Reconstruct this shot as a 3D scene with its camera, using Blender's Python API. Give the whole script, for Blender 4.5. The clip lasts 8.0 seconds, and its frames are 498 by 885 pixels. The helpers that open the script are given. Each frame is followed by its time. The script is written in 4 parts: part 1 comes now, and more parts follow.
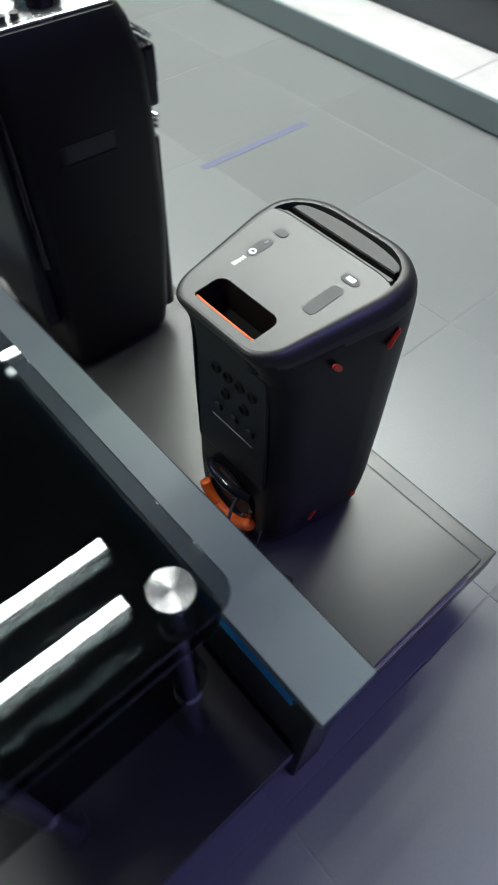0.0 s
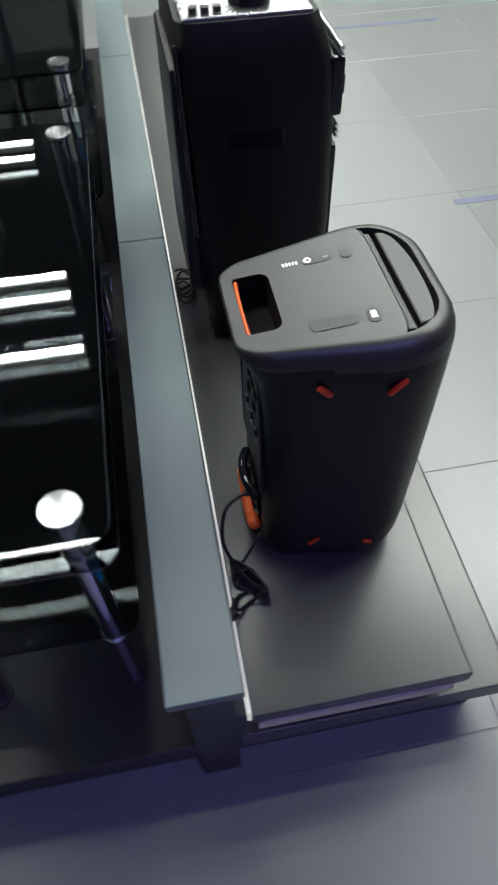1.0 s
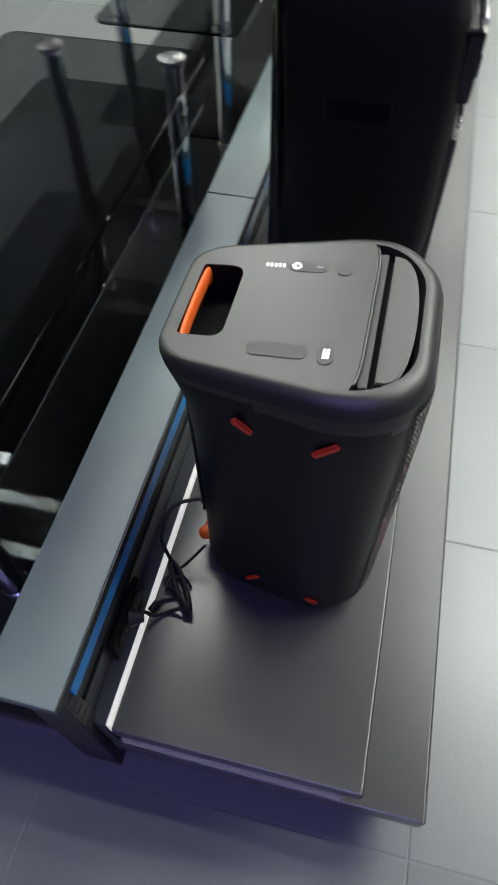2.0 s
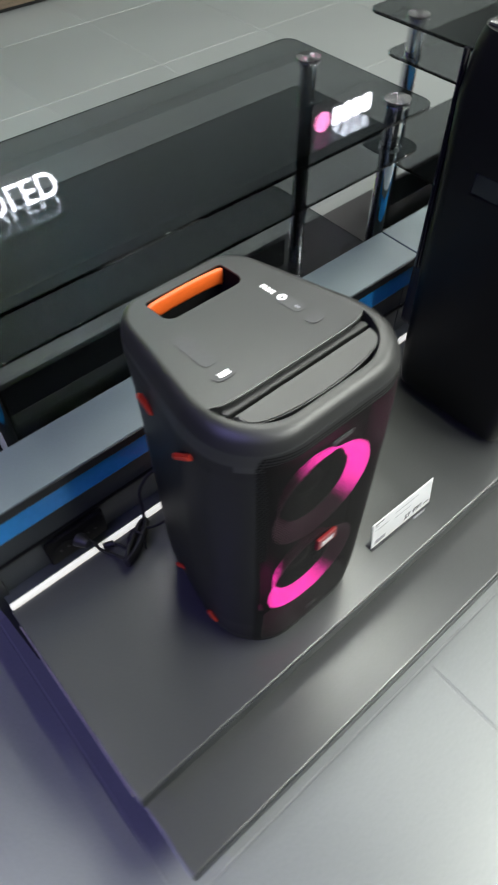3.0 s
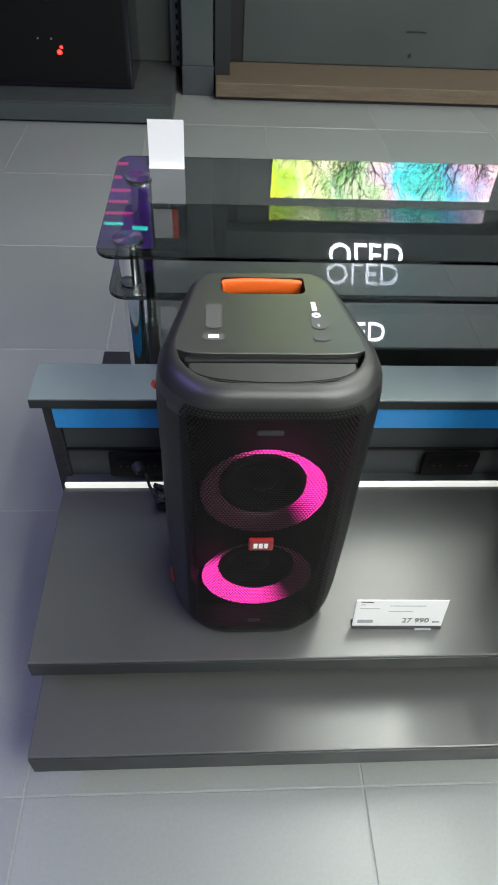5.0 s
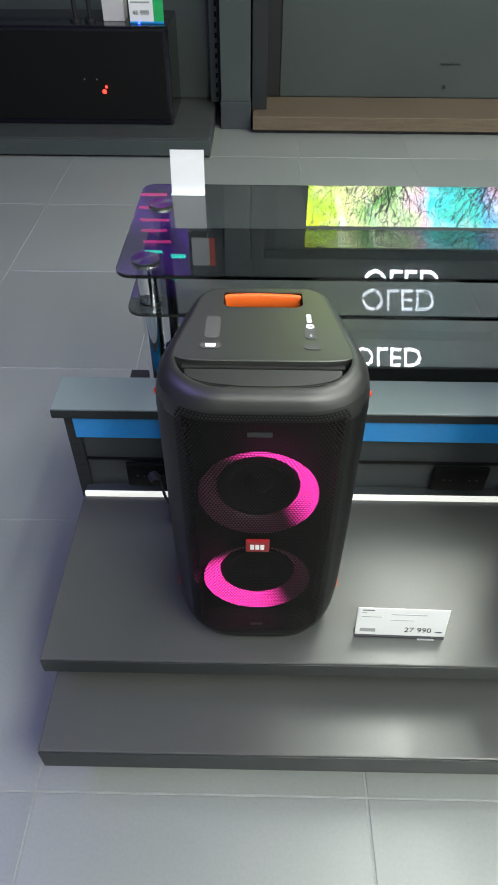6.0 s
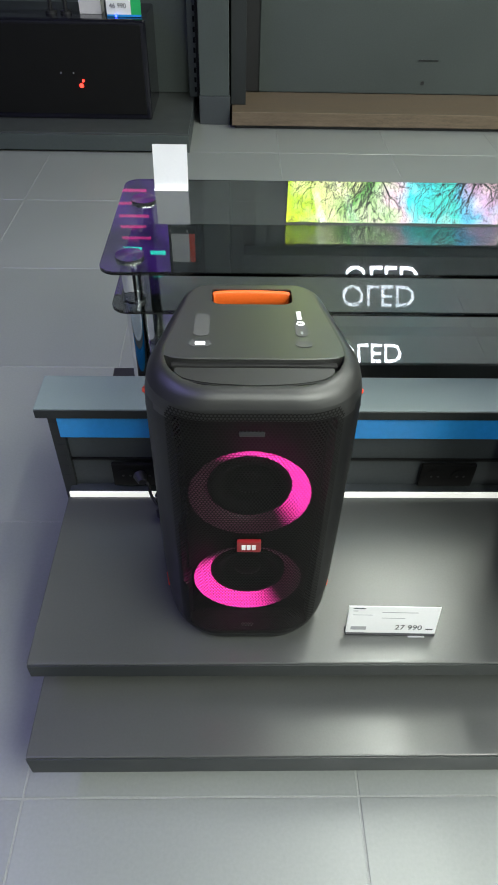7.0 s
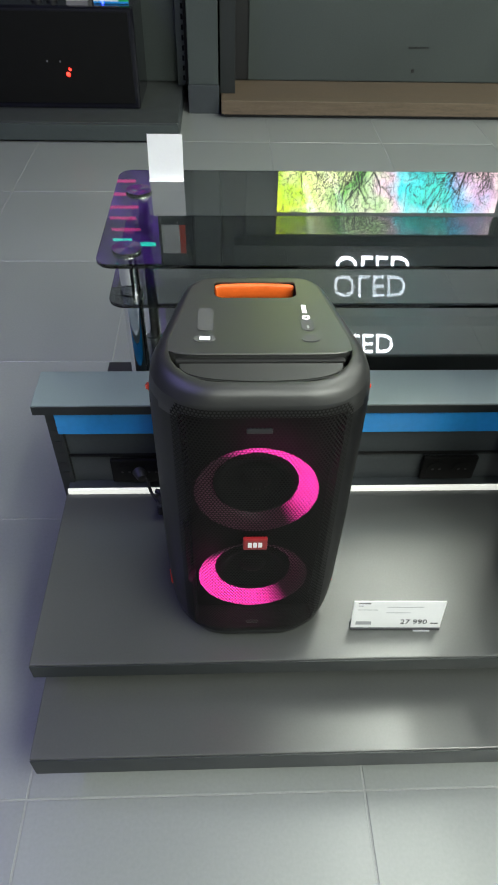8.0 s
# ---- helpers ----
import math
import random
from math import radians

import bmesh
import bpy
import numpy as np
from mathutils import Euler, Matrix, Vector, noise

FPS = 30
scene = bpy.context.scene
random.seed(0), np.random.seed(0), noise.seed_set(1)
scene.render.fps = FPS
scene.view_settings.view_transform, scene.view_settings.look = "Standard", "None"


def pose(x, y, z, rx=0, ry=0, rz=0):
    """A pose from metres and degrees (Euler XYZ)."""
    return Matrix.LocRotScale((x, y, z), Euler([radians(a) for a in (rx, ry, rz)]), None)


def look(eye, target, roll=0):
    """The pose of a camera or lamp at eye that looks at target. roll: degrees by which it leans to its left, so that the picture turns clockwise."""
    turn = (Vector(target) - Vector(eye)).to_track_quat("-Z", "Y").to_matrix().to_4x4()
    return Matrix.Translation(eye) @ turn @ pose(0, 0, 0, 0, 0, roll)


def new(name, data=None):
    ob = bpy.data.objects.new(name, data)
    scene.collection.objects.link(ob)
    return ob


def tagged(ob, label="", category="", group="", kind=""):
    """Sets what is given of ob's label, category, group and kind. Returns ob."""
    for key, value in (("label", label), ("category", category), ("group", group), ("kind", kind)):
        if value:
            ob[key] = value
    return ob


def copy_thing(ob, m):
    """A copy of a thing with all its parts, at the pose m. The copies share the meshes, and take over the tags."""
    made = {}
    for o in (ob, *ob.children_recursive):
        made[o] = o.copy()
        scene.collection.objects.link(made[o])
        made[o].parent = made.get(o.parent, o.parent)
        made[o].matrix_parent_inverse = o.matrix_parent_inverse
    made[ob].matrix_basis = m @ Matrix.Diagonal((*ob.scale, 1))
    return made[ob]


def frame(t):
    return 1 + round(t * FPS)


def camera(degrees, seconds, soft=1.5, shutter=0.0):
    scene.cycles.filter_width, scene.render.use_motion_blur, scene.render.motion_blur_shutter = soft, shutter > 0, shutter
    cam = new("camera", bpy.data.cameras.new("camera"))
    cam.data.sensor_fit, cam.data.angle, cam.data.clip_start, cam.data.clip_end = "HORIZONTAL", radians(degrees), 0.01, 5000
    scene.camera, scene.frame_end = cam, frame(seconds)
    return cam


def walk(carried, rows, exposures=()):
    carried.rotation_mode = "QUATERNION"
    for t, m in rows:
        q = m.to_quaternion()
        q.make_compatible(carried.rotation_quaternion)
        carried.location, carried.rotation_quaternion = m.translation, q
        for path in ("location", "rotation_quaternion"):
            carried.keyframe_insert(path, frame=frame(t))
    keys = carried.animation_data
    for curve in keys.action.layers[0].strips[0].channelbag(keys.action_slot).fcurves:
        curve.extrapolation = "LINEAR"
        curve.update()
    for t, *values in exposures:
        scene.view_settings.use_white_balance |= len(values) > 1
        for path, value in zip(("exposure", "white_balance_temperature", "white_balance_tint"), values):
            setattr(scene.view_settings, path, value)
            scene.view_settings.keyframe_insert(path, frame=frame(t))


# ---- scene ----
cam = camera(42.4, 8.0, soft=1.8, shutter=0.5)
PATH = [
    (0, (-0.459, 0.501, 1.314), (0.415, -0.32, -0.287), 2.3),
    (0.5, (-0.608, 0.348, 1.316), (0.505, -0.115, -0.28), -1.6),
    (1, (-0.638, 0.22, 1.315), (0.582, 0.019, -0.257), -1.5),
    (1.5, (-0.537, 0.034, 1.242), (0.571, 0.024, -0.423), 1.7),
    (1.7, (-0.513, 0.005, 1.243), (0.602, 0.081, -0.416), 1.5),
    (2.8, (-0.42, -0.338, 1.285), (0.458, 0.509, -0.3), -2.0),
    (3, (-0.339, -0.387, 1.263), (0.456, 0.532, -0.326), 0.0),
    (3.5, (-0.247, -0.463, 1.268), (0.338, 0.626, -0.304), -1.2),
    (4, (-0.187, -0.622, 1.278), (0.133, 0.671, -0.213), 0.2),
    (4.5, (-0.12, -0.643, 1.259), (0.07, 0.745, -0.168), 0.1),
    (4.7, (-0.1, -0.634, 1.245), (0.063, 0.737, -0.202), 2.4),
    (5.8, (-0.007, -0.701, 1.257), (-0.012, 0.751, -0.118), 0.6),
    (6, (-0.008, -0.698, 1.257), (-0.028, 0.753, -0.119), 0.3),
    (6.5, (-0.016, -0.692, 1.252), (0.0, 0.754, -0.129), 1.0),
    (7, (-0.022, -0.687, 1.251), (0.02, 0.757, -0.132), 1.4),
    (7.5, (-0.03, -0.685, 1.255), (0.009, 0.766, -0.121), 1.1),
    (8, (-0.042, -0.672, 1.246), (0.031, 0.752, -0.156), 1.6),
]
walk(cam, [(t, look(eye, target, roll)) for t, eye, target, roll in PATH],
     exposures=[(0, -0.56, 6300, 10), (1.7, -0.55, 6420, 10), (2.8, 0.01, 6500, 10), (4.5, -0.01, 6480, 10), (6.0, 0.05, 6500, 7), (7.0, 0.05, 6500, 6), (8.0, -0.04, 6550, 5)])

# ---- world and light ----
world = bpy.data.worlds.new("world")
world.use_nodes = True
world.node_tree.nodes["Background"].inputs[0].default_value = (0.02, 0.022, 0.024, 1)
world.node_tree.nodes["Background"].inputs[1].default_value = 0.3
scene.world = world

CEIL = 3.2           # underside of the ceiling
LAMP_COLOUR = (0.965, 1.0, 0.915)
# ceiling lights: centre x, centre y, length along y, watts
TUBES = [(0.90, 1.10, 2.1, 30), (1.25, 1.05, 2.2, 30), (2.85, 1.20, 0.78, 18), (3.46, 1.24, 0.68, 18), (3.72, 1.26, 0.66, 18), (5.63, 1.40, 0.36, 18), (5.93, 1.42, 0.36, 18),
         # tubes at negative y: unseen, added for front light and glare on pad and floor
         (0.45, -2.5, 2.0, 44), (1.10, -2.0, 2.0, 44), (1.47, -2.0, 2.0, 44), (2.10, -1.9, 2.4, 44), (2.85, -1.5, 2.4, 44), (3.40, -1.5, 2.4, 40),
         (5.30, -1.7, 2.8, 40), (5.90, -1.7, 2.8, 40), (8.0, -1.6, 3.0, 40), (8.6, -1.6, 3.0, 40)]


# ---- materials ----
def nodes_of(name):
    m = bpy.data.materials.new(name)
    m.use_nodes = True
    return m, m.node_tree, m.node_tree.nodes["Principled BSDF"]


def surface(name, colour, rough=0.5, metal=0.0, spread=0.12, scale=9.0, grain=220.0, bump=0.05, rough_spread=0.12, per_object=0.0, streak=None, spec=0.5, coat=0.0):
    """A surface with slow stains and fine grain in colour, roughness and relief."""
    m, tree, p = nodes_of(name)
    n, l = tree.nodes, tree.links
    tc = n.new("ShaderNodeTexCoord")
    src = tc.outputs["Object"]
    if streak:
        mp = n.new("ShaderNodeMapping")
        mp.inputs["Scale"].default_value = streak
        l.new(src, mp.inputs[0])
        src = mp.outputs[0]
    big = n.new("ShaderNodeTexNoise")
    big.inputs["Scale"].default_value, big.inputs["Detail"].default_value = scale, 5
    fine = n.new("ShaderNodeTexNoise")
    fine.inputs["Scale"].default_value, fine.inputs["Detail"].default_value = grain, 3
    l.new(src, big.inputs["Vector"])
    l.new(src, fine.inputs["Vector"])
    add = n.new("ShaderNodeMath")
    add.operation = "ADD"
    l.new(big.outputs["Fac"], add.inputs[0])
    l.new(fine.outputs["Fac"], add.inputs[1])
    rng = n.new("ShaderNodeMapRange")
    rng.inputs["From Min"].default_value, rng.inputs["From Max"].default_value = 0.6, 1.4
    rng.inputs["To Min"].default_value, rng.inputs["To Max"].default_value = 1 - spread, 1 + spread
    l.new(add.outputs[0], rng.inputs["Value"])
    value = rng.outputs[0]
    if per_object:
        info = n.new("ShaderNodeObjectInfo")
        r2 = n.new("ShaderNodeMapRange")
        r2.inputs["To Min"].default_value, r2.inputs["To Max"].default_value = 1 - per_object, 1 + per_object
        l.new(info.outputs["Random"], r2.inputs["Value"])
        mul = n.new("ShaderNodeMath")
        mul.operation = "MULTIPLY"
        l.new(value, mul.inputs[0])
        l.new(r2.outputs[0], mul.inputs[1])
        value = mul.outputs[0]
    mix = n.new("ShaderNodeVectorMath")
    mix.operation = "SCALE"
    mix.inputs[0].default_value = colour
    l.new(value, mix.inputs["Scale"])
    l.new(mix.outputs[0], p.inputs["Base Color"])
    rr = n.new("ShaderNodeMapRange")
    rr.inputs["To Min"].default_value, rr.inputs["To Max"].default_value = max(0.02, rough - rough_spread), min(1, rough + rough_spread)
    l.new(big.outputs["Fac"], rr.inputs["Value"])
    l.new(rr.outputs[0], p.inputs["Roughness"])
    p.inputs["Metallic"].default_value = metal
    p.inputs["Specular IOR Level"].default_value = spec
    p.inputs["Coat Weight"].default_value = coat
    if bump:
        b = n.new("ShaderNodeBump")
        b.inputs["Strength"].default_value, b.inputs["Distance"].default_value = bump, 0.002
        l.new(fine.outputs["Fac"], b.inputs["Height"])
        l.new(b.outputs[0], p.inputs["Normal"])
    return m


def glow(name, colour, strength):
    m, tree, p = nodes_of(name)
    p.inputs["Base Color"].default_value = (*[0.6 * c for c in colour], 1)
    p.inputs["Emission Color"].default_value = (*colour, 1)
    p.inputs["Emission Strength"].default_value = strength
    return m


def smoked_glass(name, tint):
    m, tree, p = nodes_of(name)
    p.inputs["Base Color"].default_value = (*tint, 1)
    p.inputs["Roughness"].default_value = 0.0
    p.inputs["Transmission Weight"].default_value = 1.0
    p.inputs["IOR"].default_value = 1.52
    return m


M_TILE = surface("floor_tile", (0.215, 0.225, 0.222), 0.33, spread=0.08, scale=1.6, grain=160, bump=0.02, rough_spread=0.03, per_object=0.05, spec=0.75)
M_GROUT = surface("grout", (0.27, 0.275, 0.27), 0.8, spread=0.15, scale=20)
M_BOARD = surface("dark_laminate", (0.064, 0.066, 0.064), 0.285, spread=0.10, scale=6, grain=300, bump=0.03, rough_spread=0.012, spec=0.75)
M_BOARD_EDGE = surface("dark_laminate_edge", (0.05, 0.055, 0.055), 0.42, spread=0.10, scale=8, grain=200, bump=0.03)
M_CAP = surface("grey_laminate", (0.155, 0.192, 0.200), 0.40, spread=0.06, scale=5, grain=320, bump=0.05, rough_spread=0.06)
M_PANEL = surface("dark_panel", (0.045, 0.052, 0.058), 0.5, spread=0.15, scale=7, grain=160, bump=0.04)
M_SLATE = surface("slate_panel", (0.050, 0.061, 0.060), 0.5, spread=0.14, scale=3, grain=120, bump=0.04)
M_BLUE = surface("blue_plastic", (0.03, 0.30, 0.78), 0.22, spread=0.08, scale=4, grain=90, bump=0.01)
M_WHITE = surface("white_plastic", (0.88, 0.88, 0.86), 0.35, spread=0.03, scale=12, bump=0.01)
M_PAPER = surface("white_paper", (0.82, 0.82, 0.83), 0.55, spread=0.02, scale=15, bump=0.02)
M_BLACK = surface("black_plastic", (0.016, 0.016, 0.018), 0.42, spread=0.2, scale=9, grain=420, bump=0.06, rough_spread=0.06)
# lit and shaded copies of one black plastic: speaker top, then sides
M_SATIN_LIT = surface("black_satin_lit", (0.0085, 0.0085, 0.0082), 0.46, spread=0.12, scale=6, grain=500, bump=0.05, rough_spread=0.04, spec=0.95)
M_BLACK_SATIN = surface("black_satin", (0.0040, 0.0040, 0.0044), 0.46, spread=0.15, scale=6, grain=500, bump=0.05, rough_spread=0.04, spec=0.38)
M_TOPPAD = surface("rubber_top", (0.030, 0.031, 0.030), 0.39, spread=0.08, scale=8, grain=600, bump=0.05, rough_spread=0.03, spec=1.0)
M_BUTTON = surface("grey_button", (0.078, 0.078, 0.078), 0.5, spread=0.08, scale=20, bump=0.03)
M_RUBBER = surface("black_rubber", (0.02, 0.02, 0.02), 0.7, spread=0.2, scale=30, bump=0.08)
M_ORANGE = surface("orange_plastic", (0.92, 0.15, 0.02), 0.45, spread=0.06, scale=14, bump=0.03)
M_REDMARK = surface("red_orange_rubber", (0.80, 0.06, 0.02), 0.55, spread=0.06, scale=20, bump=0.03)
M_RED = surface("red_badge", (0.24, 0.012, 0.014), 0.4, spread=0.06, scale=20, bump=0.02)
M_CHROME = surface("chrome", (0.72, 0.72, 0.74), 0.09, metal=1.0, spread=0.03, scale=30, bump=0.0, rough_spread=0.04)
M_STEEL = surface("brushed_steel", (0.66, 0.66, 0.67), 0.27, metal=1.0, spread=0.05, scale=20, bump=0.02, rough_spread=0.05)
M_SPUN = surface("spun_steel", (0.42, 0.42, 0.43), 0.24, metal=1.0, spread=0.04, scale=20, bump=0.0, rough_spread=0.03)
spun = M_SPUN.node_tree
tan = spun.nodes.new("ShaderNodeTangent")
tan.direction_type, tan.axis = "RADIAL", "Z"
spun.links.new(tan.outputs[0], spun.nodes["Principled BSDF"].inputs["Tangent"])
spun.nodes["Principled BSDF"].inputs["Anisotropic"].default_value = 0.85
M_GLASS = smoked_glass("smoked_glass", (0.33, 0.35, 0.36))
M_WOOD = surface("brown_wood", (0.125, 0.092, 0.062), 0.5, spread=0.35, scale=5, grain=40, bump=0.08, streak=(1.2, 14, 14))
M_CEIL = surface("dark_ceiling", (0.10, 0.115, 0.135), 0.8, spread=0.15, scale=2)
M_WALL = surface("grey_wall", (0.16, 0.165, 0.16), 0.7, spread=0.08, scale=2, bump=0.04)
M_GLOSSBLACK = surface("gloss_black", (0.008, 0.008, 0.012), 0.12, spread=0.2, scale=4, bump=0.0, rough_spread=0.04)
M_DECK = surface("white_deck", (0.62, 0.60, 0.60), 0.25, spread=0.22, scale=2.6, bump=0.01)
M_EDGING = surface("dark_edging", (0.016, 0.019, 0.020), 0.45, spread=0.1, scale=10, bump=0.02)
M_DEEP = surface("deep_black", (0.004, 0.004, 0.004), 0.75, spread=0.1, scale=10, bump=0.0, spec=0.2)
M_REAR = surface("black_laminate", (0.020, 0.020, 0.021), 0.40, spread=0.1, scale=6, grain=300, bump=0.03, rough_spread=0.04)
M_LEDGE = surface("cream_ledge", (0.72, 0.67, 0.52), 0.7, spread=0.15, scale=60, bump=0.05)
M_INK = surface("dark_ink", (0.03, 0.03, 0.035), 0.6, spread=0.1, bump=0)
M_GREYINK = surface("grey_ink", (0.35, 0.35, 0.37), 0.6, spread=0.1, bump=0)
M_GREEN = surface("green_tag", (0.02, 0.42, 0.12), 0.5, spread=0.04, bump=0)
M_STRIP = surface("blue_grey_inlay", (0.16, 0.17, 0.26), 0.5, spread=0.08, scale=30, bump=0.02)
M_LAMP = glow("lamp_tube", (0.95, 1.0, 0.96), 9.0)
M_VIOLET = glow("violet_tube", (0.36, 0.32, 1.0), 8.0)
M_STRIPLIGHT = glow("strip_light", (1.0, 1.0, 0.94), 0.75)
M_LED = glow("white_led", (1.0, 1.0, 1.0), 2.2)
M_SIGN = glow("sign_white", (0.92, 0.92, 1.0), 20.0)
M_REDLED = glow("red_led", (1.0, 0.03, 0.02), 5.0)
M_BLUELED = glow("blue_led", (0.05, 0.1, 1.0), 5.0)
M_PINKLINE = glow("menu_pink", (1.0, 0.06, 0.42), 1.8)
M_CYANLINE = glow("menu_cyan", (0.05, 0.9, 0.75), 4.0)


def grille_material():
    """Black metal mesh: round holes in a hexagonal raster, cut through."""
    m, tree, p = nodes_of("speaker_grille")
    n, l = tree.nodes, tree.links
    p.inputs["Base Color"].default_value = (0.0048, 0.0046, 0.0042, 1)
    p.inputs["Roughness"].default_value = 0.6
    p.inputs["Specular IOR Level"].default_value = 0.22
    tc = n.new("ShaderNodeTexCoord")
    dist = []
    pitch = 0.0045
    for shift in (0.0, 0.5):
        mp = n.new("ShaderNodeMapping")
        mp.inputs["Scale"].default_value = (1 / pitch, 0, 1 / (pitch * 1.732))
        mp.inputs["Location"].default_value = (shift, 0, shift)
        l.new(tc.outputs["Object"], mp.inputs[0])
        fr = n.new("ShaderNodeVectorMath")
        fr.operation = "FRACTION"
        l.new(mp.outputs[0], fr.inputs[0])
        sub = n.new("ShaderNodeVectorMath")
        sub.operation = "SUBTRACT"
        sub.inputs[1].default_value = (0.5, 0, 0.5)
        l.new(fr.outputs[0], sub.inputs[0])
        sc = n.new("ShaderNodeVectorMath")
        sc.operation = "MULTIPLY"
        sc.inputs[1].default_value = (1, 0, 1.732)
        l.new(sub.outputs[0], sc.inputs[0])
        ln = n.new("ShaderNodeVectorMath")
        ln.operation = "LENGTH"
        l.new(sc.outputs[0], ln.inputs[0])
        dist.append(ln.outputs["Value"])
    mn = n.new("ShaderNodeMath")
    mn.operation = "MINIMUM"
    l.new(dist[0], mn.inputs[0])
    l.new(dist[1], mn.inputs[1])
    hole = n.new("ShaderNodeMath")
    hole.operation = "LESS_THAN"
    hole.inputs[1].default_value = 0.34
    l.new(mn.outputs[0], hole.inputs[0])
    tr = n.new("ShaderNodeBsdfTransparent")
    mx = n.new("ShaderNodeMixShader")
    out = n["Material Output"]
    l.new(hole.outputs[0], mx.inputs[0])
    l.new(p.outputs[0], mx.inputs[1])
    l.new(tr.outputs[0], mx.inputs[2])
    l.new(mx.outputs[0], out.inputs["Surface"])
    return m


def ring_material(name, toward):
    """A light ring whose lamps are lit on the side given and dim out round it."""
    m, tree, p = nodes_of(name)
    n, l = tree.nodes, tree.links
    p.inputs["Base Color"].default_value = (0.03, 0.012, 0.02, 1)
    p.inputs["Roughness"].default_value = 0.5
    tc = n.new("ShaderNodeTexCoord")
    flat = n.new("ShaderNodeVectorMath")
    flat.operation = "MULTIPLY"
    flat.inputs[1].default_value = (1, 0, 1)
    l.new(tc.outputs["Object"], flat.inputs[0])
    nm = n.new("ShaderNodeVectorMath")
    nm.operation = "NORMALIZE"
    l.new(flat.outputs[0], nm.inputs[0])
    dt = n.new("ShaderNodeVectorMath")
    dt.operation = "DOT_PRODUCT"
    dt.inputs[1].default_value = Vector((toward[0], 0, toward[1])).normalized()
    l.new(nm.outputs[0], dt.inputs[0])
    r = n.new("ShaderNodeMapRange")
    r.interpolation_type = "SMOOTHSTEP"
    r.inputs["From Min"].default_value, r.inputs["From Max"].default_value = -0.05, 0.70
    r.inputs["To Min"].default_value, r.inputs["To Max"].default_value = 0.02, 2.9
    l.new(dt.outputs["Value"], r.inputs["Value"])
    p.inputs["Emission Color"].default_value = (1.0, 0.040, 0.42, 1)
    l.new(r.outputs[0], p.inputs["Emission Strength"])
    return m


def picture_material():
    """The screen's picture: yellow-green foliage, turquoise and rose water, dark branches."""
    m, tree, p = nodes_of("screen_picture")
    n, l = tree.nodes, tree.links
    p.inputs["Base Color"].default_value = (0.01, 0.01, 0.012, 1)
    p.inputs["Roughness"].default_value = 0.03
    tc = n.new("ShaderNodeTexCoord")
    sep = n.new("ShaderNodeSeparateXYZ")
    l.new(tc.outputs["Object"], sep.inputs[0])
    wob = n.new("ShaderNodeTexNoise")
    wob.inputs["Scale"].default_value = 4
    wob.inputs["Detail"].default_value = 4
    l.new(tc.outputs["Object"], wob.inputs["Vector"])
    a = n.new("ShaderNodeMath")
    a.operation = "MULTIPLY_ADD"
    a.inputs[1].default_value = 0.9
    l.new(wob.outputs["Fac"], a.inputs[0])
    l.new(sep.outputs["X"], a.inputs[2])
    r = n.new("ShaderNodeMapRange")
    r.inputs["From Min"].default_value, r.inputs["From Max"].default_value = -0.35, 1.15
    l.new(a.outputs[0], r.inputs["Value"])
    ramp = n.new("ShaderNodeValToRGB")
    e = ramp.color_ramp.elements
    e[0].position, e[0].color = 0.0, (0.75, 0.85, 0.02, 1)
    e[1].position, e[1].color = 1.0, (0.85, 0.55, 0.62, 1)
    for pos, col in ((0.14, (0.50, 0.78, 0.03, 1)), (0.25, (0.88, 0.92, 0.45, 1)), (0.34, (0.10, 0.45, 0.05, 1)), (0.44, (0.60, 0.78, 0.40, 1)), (0.52, (0.80, 0.55, 0.66, 1)), (0.60, (0.05, 0.68, 0.82, 1)),
                     (0.71, (0.06, 0.62, 0.52, 1)), (0.80, (0.12, 0.50, 0.80, 1)), (0.90, (0.62, 0.40, 0.62, 1))):
        k = e.new(pos)
        k.color = col
    l.new(r.outputs[0], ramp.inputs[0])
    prev = None
    for rot, scl, wide in ((0.1, (15, 1, 7), 0.012), (-0.35, (26, 1, 13), 0.018)):
        mp = n.new("ShaderNodeMapping")
        mp.vector_type = "TEXTURE"
        mp.inputs["Rotation"].default_value = (0, rot, 0)
        mp.inputs["Scale"].default_value = tuple(1 / v for v in scl)
        mp.inputs["Location"].default_value = (rot, 0, 2 * rot)
        l.new(tc.outputs["Object"], mp.inputs[0])
        no = n.new("ShaderNodeTexNoise")
        no.inputs["Scale"].default_value, no.inputs["Detail"].default_value, no.inputs["Distortion"].default_value = 1.0, 1.0, 0.5
        l.new(mp.outputs[0], no.inputs["Vector"])
        ab = n.new("ShaderNodeMath")
        ab.operation = "SUBTRACT"
        ab.inputs[1].default_value = 0.5
        l.new(no.outputs["Fac"], ab.inputs[0])
        a2 = n.new("ShaderNodeMath")
        a2.operation = "ABSOLUTE"
        l.new(ab.outputs[0], a2.inputs[0])
        lt = n.new("ShaderNodeMapRange")
        lt.inputs["From Min"].default_value, lt.inputs["From Max"].default_value = wide * 0.25, wide
        lt.inputs["To Min"].default_value = 0.12
        l.new(a2.outputs[0], lt.inputs["Value"])
        if prev is not None:
            mm = n.new("ShaderNodeMath")
            mm.operation = "MULTIPLY"
            l.new(prev, mm.inputs[0])
            l.new(lt.outputs[0], mm.inputs[1])
            prev = mm.outputs[0]
        else:
            prev = lt.outputs[0]
    mul = n.new("ShaderNodeMath")
    mul.operation = "MULTIPLY"
    mul.inputs[1].default_value = 8.0
    l.new(prev, mul.inputs[0])
    pale = n.new("ShaderNodeTexNoise")
